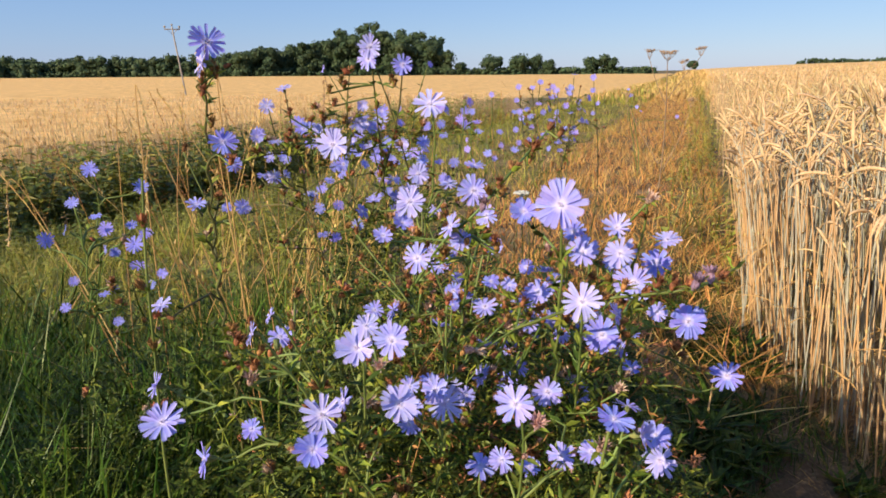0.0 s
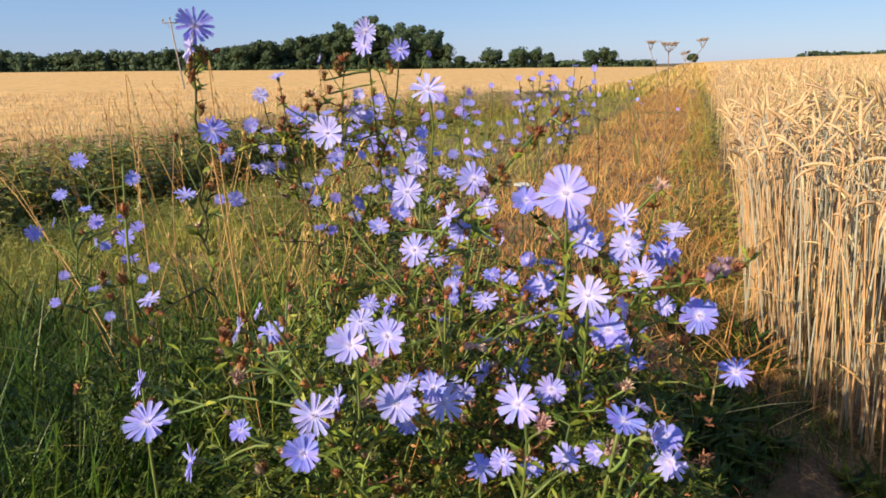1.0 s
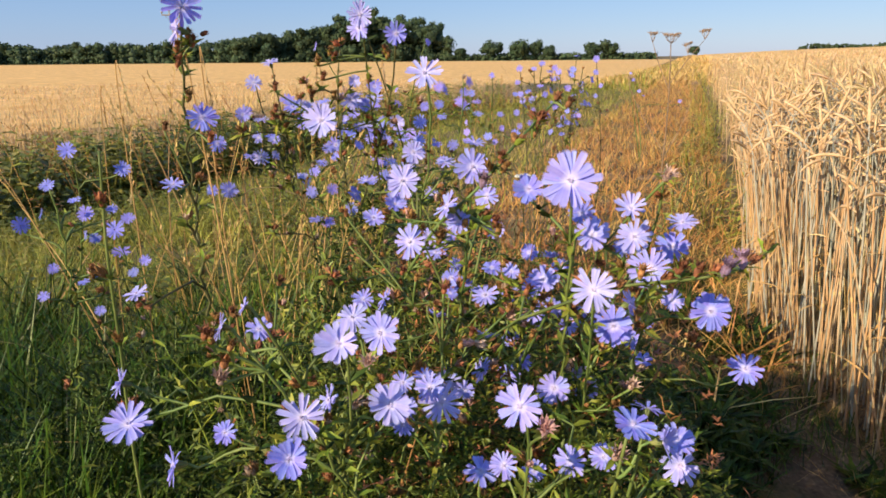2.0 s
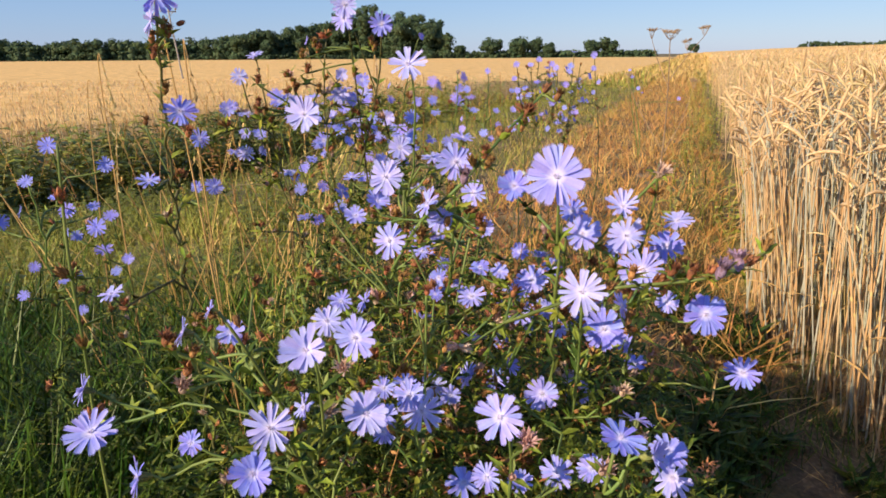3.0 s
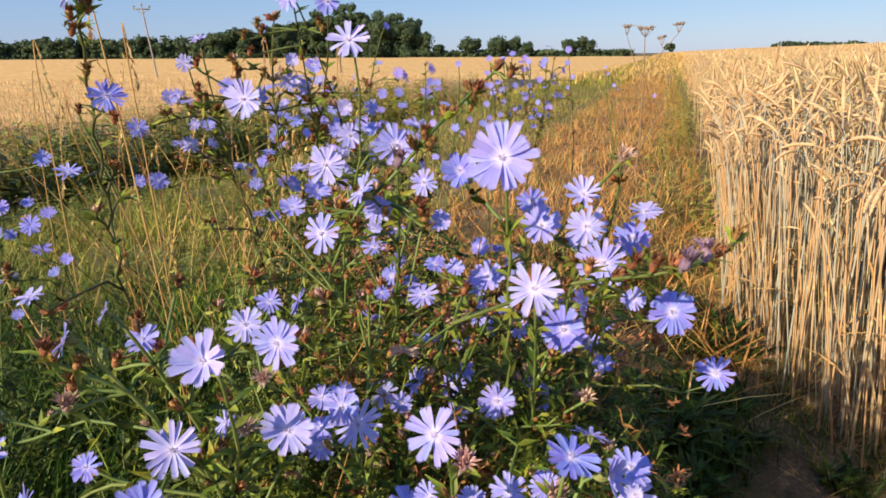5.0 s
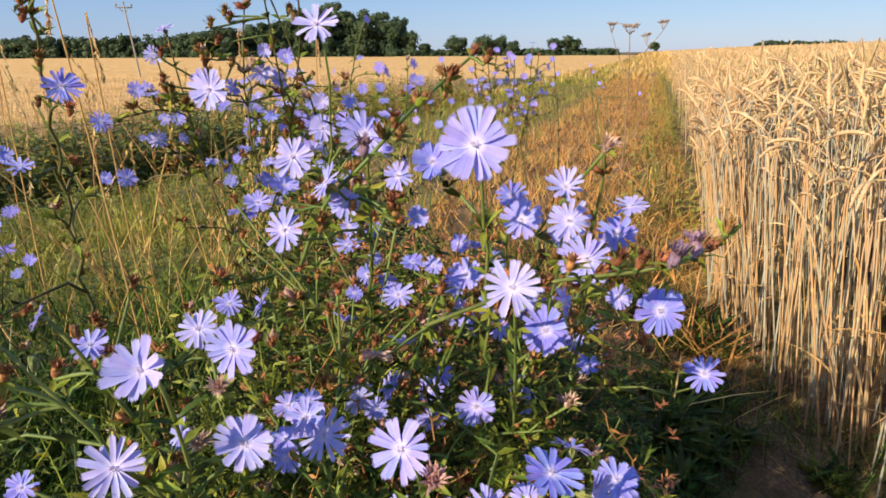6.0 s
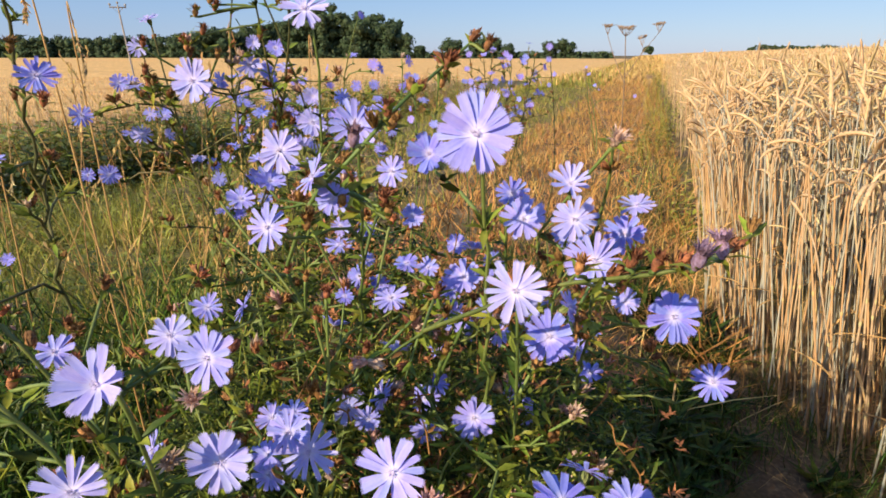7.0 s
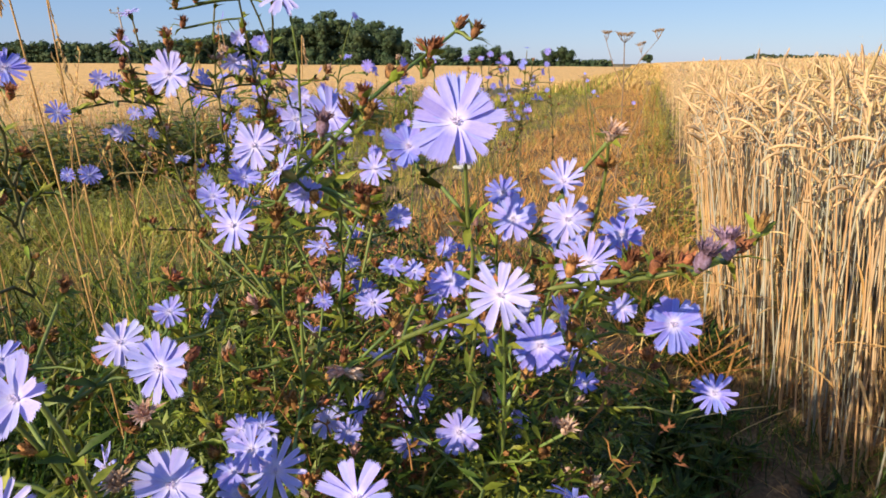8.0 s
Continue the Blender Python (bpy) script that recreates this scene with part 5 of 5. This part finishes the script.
chicory(
    (0.02, 0.8),
    [
        (0.126, 0.504, 0.914, 45, "s"), (0.005, 0.566, 0.850, 33, "c"), (-0.008, 0.684, 0.880, 38, "c"), (0.059, 0.591, 0.910, 34, "c"), (0.105, 0.569, 0.894, 30, "c"),
        (0.046, 0.565, 0.868, 23, "c"), (0.016, 0.704, 0.985, 40, "m"), (0.079, 0.700, 0.860, 28, "c"), (-0.017, 0.680, 0.856, 29, "m"), (0.055, 0.651, 0.656, 25, "m"),
        (0.037, 0.552, 0.884, 28, "l"), (0.049, 0.811, 0.745, 21, "m"), (-0.038, 0.672, 0.844, 24, "m"), (0.064, 0.519, 0.912, 12, "p"),
        (0.084, 0.560, 0.915, 11, "o"), (0.081, 0.560, 0.923, 11, "o"), (0.116, 0.620, 0.936, 11, "o"), (0.120, 0.620, 0.948, 11, "o"), (0.150, 0.640, 0.960, 11, "o"), (0.033, 0.560, 0.881, 11, "o"), (0.031, 0.560, 0.858, 11, "o"), (0.030, 0.560, 0.855, 11, "o"), (0.077, 0.560, 0.869, 11, "o"), (0.080, 0.560, 0.862, 11, "o"),
    ],
    "chicory with the largest lilac-blue flowers on long stems",
    704, close=True, axes=3, sprigs=28, sprig_box=((-0.1, 0.62, 0.5), (0.16, 0.95, 0.86)), thick=1.0, wands=[[(0.0, 0.64, 0.80), (0.03, 0.58, 0.862), (0.06, 0.56, 0.895), (0.09, 0.58, 0.925), (0.122, 0.63, 0.948), (0.147, 0.66, 0.967)]], more=11, more_box=((-0.10, 0.75, 0.72), (0.10, 0.95, 0.90)),
)
chicory(
    (-0.29, 0.92),
    [
        (-0.256, 0.794, 1.056, 48, "d"), (-0.262, 0.790, 1.032, 40, "l"), (-0.263, 0.831, 0.932, 42, "d"), (-0.281, 0.767, 0.861, 29, "u"), (-0.334, 0.746, 0.734, 31, "u"),
        (-0.361, 1.089, 0.788, 22, "c"),
        (-0.255, 0.800, 1.027, 14, "o"), (-0.251, 0.800, 1.021, 14, "o"), (-0.270, 0.800, 1.015, 14, "o"), (-0.270, 0.800, 0.999, 14, "o"), (-0.263, 0.800, 0.960, 14, "o"), (-0.243, 0.800, 0.912, 14, "o"), (-0.386, 1.000, 0.905, 14, "o"),
    ],
    "tall upright dark-stemmed chicory with a few blue flowers",
    705, close=True, axes=1, sprigs=4, sprig_box=((-0.31, 0.83, 0.5), (-0.26, 0.93, 0.98)), thick=1.4, stem_mat=STEM_DARK, leafy=1.1,
)
chicory(
    (-0.16, 1.08),
    [
        (-0.117, 0.835, 0.927, 47, "c"), (-0.110, 1.043, 0.939, 40, "c"), (-0.086, 1.165, 0.933, 33, "u"), (-0.069, 0.885, 1.053, 35, "c"), (-0.073, 0.902, 1.038, 37, "c"),
        (-0.023, 0.858, 1.029, 31, "c"), (-0.230, 1.042, 0.995, 29, "u"), (-0.236, 0.990, 0.913, 28, "u"), (-0.308, 1.204, 0.862, 23, "c"), (-0.258, 1.127, 0.866, 23, "m"),
        (-0.228, 1.194, 0.925, 22, "u"), (-0.188, 1.087, 0.925, 22, "c"), (-0.129, 1.096, 0.900, 24, "m"), (-0.268, 1.163, 0.835, 22, "r"),
        (-0.116, 0.920, 1.010, 12, "o"), (-0.111, 0.920, 1.003, 12, "o"), (-0.133, 0.920, 0.997, 12, "o"), (-0.127, 0.920, 0.978, 12, "o"), (-0.147, 0.920, 0.961, 12, "o"), (-0.044, 0.920, 1.011, 12, "o"), (-0.039, 0.920, 1.005, 12, "o"), (-0.066, 0.920, 0.974, 12, "o"), (-0.114, 0.920, 0.953, 12, "o"), (-0.144, 0.920, 0.954, 12, "o"), (-0.193, 0.920, 0.965, 12, "o"), (-0.195, 0.920, 0.936, 12, "o"), (-0.187, 0.920, 0.925, 12, "o"),
    ],
    "tall branching chicory with blue flowers and rusty heads",
    706, close=True, axes=6, sprigs=26, sprig_box=((-0.28, 0.9, 0.6), (0.0, 1.2, 1.02)), thick=1.0, stem_mat=STEM_DARK, more=20, more_box=((-0.34, 0.98, 0.78), (-0.04, 1.22, 0.97)), leafy=0.9,
)
chicory(
    (-0.62, 1.15),
    [
        (-0.611, 1.115, 0.854, 33, "c"), (-0.594, 1.018, 0.812, 25, "m"), (-0.604, 1.097, 0.770, 23, "u"), (-0.599, 1.112, 0.743, 32, "c"), (-0.532, 1.080, 0.758, 22, "m"),
        (-0.669, 1.044, 0.740, 32, "r"), (-0.628, 1.041, 0.759, 22, "l"), (-0.677, 1.114, 0.640, 22, "c"), (-0.651, 1.037, 0.616, 22, "m"), (-0.571, 1.027, 0.645, 22, "u"),
        (-0.546, 1.161, 0.813, 32, "c"),
    ],
    "chicory with small blue flowers standing in grass",
    707, close=False, axes=2, sprigs=5, sprig_box=((-0.7, 1.0, 0.4), (-0.5, 1.2, 0.8)), thick=1.6,
)
chicory(
    (-0.54, 1.13),
    [
        (-0.519, 1.054, 0.729, 34, "c"), (-0.529, 1.120, 0.731, 28, "m"), (-0.551, 1.119, 0.669, 36, "u"), (-0.485, 1.071, 0.669, 22, "c"), (-0.509, 1.072, 0.646, 22, "m"),
        (-0.584, 1.082, 0.638, 22, "r"), (-0.602, 1.109, 0.704, 22, "l"), (-0.574, 1.086, 0.705, 22, "c"), (-0.575, 1.064, 0.578, 22, "m"),
    ],
    "low chicory with scattered small blue flowers in grass",
    708, close=False, axes=2, sprigs=4, sprig_box=((-0.62, 1.0, 0.4), (-0.45, 1.2, 0.7)), thick=1.0,
)
chicory(
    (-0.13, 1.36),
    [
        (-0.149, 1.343, 0.895, 28, "c"), (-0.149, 1.259, 0.859, 33, "m"), (-0.124, 1.351, 0.871, 23, "u"), (-0.122, 1.373, 0.852, 22, "c"), (-0.108, 1.374, 0.903, 22, "m"),
        (-0.136, 1.293, 0.834, 25, "r"), (-0.103, 1.317, 0.830, 34, "l"), (-0.207, 1.343, 0.822, 26, "c"), (-0.187, 1.322, 0.807, 25, "m"), (-0.219, 1.335, 0.792, 28, "u"),
        (-0.073, 1.227, 0.852, 23, "c"), (-0.095, 1.269, 0.807, 27, "m"), (-0.064, 1.231, 0.810, 24, "r"),
        (-0.218, 1.225, 0.698, 34, "u"), (-0.195, 1.235, 0.690, 30, "m"),
    ],
    "bushy chicory crowded with small blue flowers",
    709, close=False, axes=3, sprigs=10, sprig_box=((-0.25, 1.2, 0.6), (0.0, 1.45, 0.9)), thick=1.1, more=24, more_box=((-0.27, 1.2, 0.70), (0.0, 1.45, 0.93)),
)
chicory(
    (-0.02, 1.75),
    [
        (-0.081, 1.703, 0.815, 24, "c"), (-0.040, 1.756, 0.793, 34, "m"), (-0.023, 1.776, 0.801, 28, "u"), (-0.013, 1.600, 0.886, 28, "c"), (0.023, 1.661, 0.885, 29, "m"),
        (-0.094, 1.793, 0.879, 28, "r"), (-0.086, 1.703, 0.922, 22, "l"), (0.023, 1.663, 0.930, 31, "c"), (0.030, 1.708, 0.851, 30, "m"), (-0.020, 1.643, 0.846, 23, "u"),
        (0.060, 1.763, 0.769, 34, "c"), (0.041, 1.668, 0.738, 24, "m"), (-0.005, 1.708, 1.038, 22, "r"), (-0.268, 1.599, 1.027, 24, "l"),
    ],
    "upright chicory crowded with small pale blue flowers",
    710, close=False, axes=3, sprigs=10, sprig_box=((-0.15, 1.6, 0.6), (0.1, 1.85, 0.95)), thick=1.2, more=24, more_box=((-0.16, 1.55, 0.68), (0.12, 1.85, 0.95)),
)
chicory(
    (0.12, 2.28),
    [
        (0.107, 2.299, 0.883, 36, "c"), (0.094, 2.324, 0.847, 44, "m"), (0.158, 2.297, 0.805, 44, "u"), (0.187, 2.208, 0.737, 35, "c"), (0.274, 2.129, 0.759, 34, "m"),
        (-0.083, 2.071, 0.682, 30, "r"), (0.113, 2.182, 0.788, 23, "l"), (0.196, 2.174, 0.943, 22, "c"),
    ],
    "chicory with few bright blue flowers in yellow grass",
    711, close=False, axes=2, sprigs=6, sprig_box=((-0.05, 2.1, 0.5), (0.3, 2.35, 0.9)), thick=1.3, more=6, more_box=((-0.05, 2.1, 0.66), (0.25, 2.35, 0.9)),
)
chicory(
    (0.45, 2.72),
    [
        (0.351, 2.705, 0.955, 30, "c"), (0.456, 2.789, 0.972, 31, "m"), (0.497, 2.820, 0.937, 37, "u"), (0.485, 2.541, 0.943, 28, "c"), (0.493, 2.638, 0.914, 32, "m"),
        (0.508, 2.848, 0.853, 40, "r"), (0.519, 2.704, 0.847, 31, "l"), (0.450, 2.641, 0.853, 30, "c"), (0.391, 2.713, 0.860, 31, "m"), (0.400, 2.610, 0.844, 30, "u"),
        (0.379, 2.799, 0.818, 32, "c"), (0.330, 2.649, 0.853, 30, "m"), (0.443, 2.713, 0.733, 29, "r"), (0.463, 2.540, 0.712, 29, "l"),
    ],
    "upright chicory clump with many small blue flowers",
    712, close=False, axes=4, sprigs=16, sprig_box=((0.35, 2.6, 0.6), (0.55, 2.85, 0.95)), thick=1.5, stem_mat=STEM_DARK, more=18, more_box=((0.34, 2.55, 0.72), (0.53, 2.85, 0.96)),
)
chicory(
    (0.63, 2.93),
    [
        (0.632, 2.997, 0.942, 36, "c"), (0.590, 2.809, 0.923, 32, "m"), (0.650, 3.013, 1.001, 34, "u"), (0.752, 3.062, 0.988, 37, "c"), (0.689, 3.064, 0.872, 37, "m"),
        (0.678, 2.884, 0.838, 33, "r"), (0.751, 2.938, 0.872, 26, "l"), (0.743, 2.996, 0.824, 24, "c"), (0.646, 2.949, 0.759, 34, "m"), (0.629, 2.977, 0.698, 34, "u"),
        (0.532, 2.738, 0.720, 29, "c"), (0.564, 2.830, 0.669, 30, "m"), (0.550, 2.746, 0.869, 29, "r"),
    ],
    "tall upright chicory clump with small blue flowers",
    713, close=False, axes=4, sprigs=16, sprig_box=((0.52, 2.75, 0.6), (0.75, 3.05, 0.98)), thick=1.5, stem_mat=STEM_DARK, more=18, more_box=((0.55, 2.75, 0.70), (0.72, 3.05, 0.97)),
)
chicory(
    (1.95, 6.05),
    [
        (1.817, 5.800, 0.694, 41, "c"), (1.892, 6.267, 0.776, 44, "m"), (1.853, 5.789, 0.654, 36, "u"), (2.384, 6.301, 0.567, 44, "c"), (1.783, 5.992, 0.846, 32, "m"),
    ],
    "distant pale blue chicory in dry grass",
    714, close=False, axes=2, sprigs=0, sprig_box=None, thick=2.4,
)


# ---- the leafy tangle under the chicory ----
def tangle(name, n, lo, hi, mat, seed, label, size, top):
    """Small leaves in rosettes, filling the space below the flowers; top(x, y) is its height."""
    rs = np.random.RandomState(seed)
    x, y = (lo[k] + (hi[k] - lo[k]) * rs.rand(n // 5) for k in (0, 1))
    height = top(x, y)
    z = height * (0.15 + 0.85 * rs.rand(len(x)) ** 0.7)
    p = np.random.RandomState(77).rand(6) * 6
    gaps = np.sin(46 * x + p[0]) * np.sin(39 * y + p[1]) + np.sin(37 * z + 21 * x + p[2]) * np.sin(52 * z - 25 * y + p[3]) + 0.6 * np.sin(80 * (x - y) + 60 * z + p[4])
    keep = (z > 0.03) & ((gaps > 0.02) | (z < 0.22 * height))
    at = np.column_stack([x, y, z + ground_z(x, y)])[keep]
    m = len(at)
    axis = np.column_stack([rs.normal(size=(m, 2)) * 0.5, np.ones(m)])
    turn = rs.rand(m) * 6.283
    g = Geo()
    for q in range(6):
        a, e = turn + q * 2.4, rs.normal(size=m) * 0.3 + 0.45
        way = np.column_stack([np.cos(a) * np.cos(e), np.sin(a) * np.cos(e), np.sin(e)]) + 0.3 * axis
        g.leaf_cloud(at + 0.15 * size * rs.normal(size=(m, 3)), way, axis, size * (0.5 + rs.rand(m)), size * (0.20 + 0.12 * rs.rand(m)))
    return tagged(new(name, g.mesh(name, mat)), label, "leaves", kind="stuff")


def bush_top(x, y):
    """How high the tangle stands: a low mound, open towards the bare strip."""
    mound = 0.67 * np.exp(-(((x - 0.07) / 0.36) ** 6)) * np.exp(-(((y - 0.77) / 0.38) ** 6))
    return np.maximum(0.0, mound + 0.05 * np.sin(17 * x + 5) * np.sin(13 * y))


def back_top(x, y):
    """The growth behind, between the further plants."""
    mound = 0.70 * np.exp(-(((x + 0.06) / 0.27) ** 4)) * np.exp(-(((y - 1.45) / 0.45) ** 4))
    return np.maximum(0.0, mound + 0.06 * np.sin(19 * x + 2) * np.sin(11 * y))


def strip_top(x, y):
    """Low growth where the bush meets the bare strip."""
    mound = 0.40 * np.exp(-(((x - 0.34) / 0.24) ** 4)) * np.exp(-(((y - 1.25) / 0.34) ** 4))
    return np.maximum(0.0, mound + 0.04 * np.sin(15 * x) * np.sin(12 * y + 1))


def left_top(x, y):
    """Leafy growth in the long grass."""
    return 0.30 + 0.20 * np.exp(-(((x + 0.45) / 0.22) ** 2) - ((y - 1.2) / 0.4) ** 2) + 0.10 * np.sin(9 * x + 1) * np.sin(7 * y) - 0.08 * (y - 1.0)


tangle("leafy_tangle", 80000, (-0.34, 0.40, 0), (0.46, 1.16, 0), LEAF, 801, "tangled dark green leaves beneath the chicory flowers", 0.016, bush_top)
tangle("leafy_tangle", 19000, (-0.34, 0.42, 0), (0.42, 1.14, 0), BRACT, 802, "fresh yellow-green leaflets in the chicory tangle", 0.014, bush_top)
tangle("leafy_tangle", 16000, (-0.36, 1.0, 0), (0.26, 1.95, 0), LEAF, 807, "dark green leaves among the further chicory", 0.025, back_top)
tangle("leafy_tangle", 1500, (-0.36, 1.0, 0), (0.24, 1.95, 0), BUD_BROWN, 808, "rusty dead leaves among the further chicory", 0.014, back_top)
tangle("leafy_tangle", 6500, (0.10, 0.95, 0), (0.66, 1.62, 0), LEAF, 812, "low dark green leaves beside the bare strip", 0.021, strip_top)
tangle("leafy_tangle", 500, (0.12, 1.0, 0), (0.62, 1.6, 0), BRACT, 813, "fresh green leaflets beside the bare strip", 0.017, strip_top)
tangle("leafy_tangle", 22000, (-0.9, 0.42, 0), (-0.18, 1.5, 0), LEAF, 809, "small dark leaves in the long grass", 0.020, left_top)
tangle("leafy_tangle", 900, (-1.0, 0.50, 0), (-0.22, 1.7, 0), BRACT, 810, "yellow-green leaflets in the long grass", 0.022, left_top)
tangle("leafy_tangle", 6500, (-0.08, 0.58, 0), (0.36, 1.10, 0), BUD_BROWN, 811, "crumpled rust-coloured dead leaves in the chicory", 0.010, lambda x, y: 1.15 * bush_top(x, y))
sward("long_grass", strew(260, -0.34, 0.0, 0.65, 1.2, 803), 0.2, 0.45, GRASS, 804, "grass blades growing through the chicory", lean=0.12, width=0.8)
sward("dry_grass", strew(900, 0.02, 0.34, 1.0, 1.9, 142), 0.12, 0.30, GRASS_RUST, 143, "rusty dead grass behind the chicory tangle", lean=0.4, width=1.0)
sward("dead_stems", strew(60, -0.30, 0.30, 0.7, 1.1, 805), 0.35, 0.6, GRASS_RUST, 806, "dead rusty stalks in the chicory tangle", lean=0.3, width=0.5)


def twigs(name, n, lo, hi, mat, seed, label, radius):
    """Thin criss-crossing side shoots."""
    rs = np.random.RandomState(seed)
    g = Geo()
    lo, hi = np.array(lo), np.array(hi)
    for i in range(n):
        p = lo + (hi - lo) * rs.rand(3)
        p[2] = min(p[2], 1.12 * bush_top(p[0], p[1]))
        if p[2] < 0.2:
            continue
        a = rs.rand() * 6.283
        q = p + np.array((math.cos(a) * 0.05, math.sin(a) * 0.05, 0.05 + 0.06 * rs.rand())) * (0.4 + 0.6 * rs.rand())
        line = bezier(p, p + (0, 0, 0.03), q - (0, 0, 0.02), q, 6)
        g.tube(line, np.linspace(radius, radius * 0.6, 6), 4)
        for j in range(1, 6):
            g.leaf(line[j], rs.normal(size=3) + (0, 0, 0.5), rs.normal(size=3), 0.008 + 0.008 * rs.rand(), 0.004, 0.3, 2)
    return tagged(new(name, g.mesh(name, mat)), label, "twigs", kind="stuff")


twigs("side_shoots", 170, (-0.22, 0.56, 0.4), (0.24, 1.0, 0.70), STEM, 821, "thin green side shoots criss-crossing in the chicory", 0.0009)
twigs("side_shoots", 170, (-0.22, 0.56, 0.4), (0.25, 1.0, 0.70), BRACT, 822, "fresh yellow-green side shoots in the chicory", 0.0009)
twigs("side_shoots", 110, (-0.02, 0.60, 0.4), (0.28, 1.0, 0.72), BUD_BROWN, 823, "withered rusty side shoots in the chicory", 0.0009)
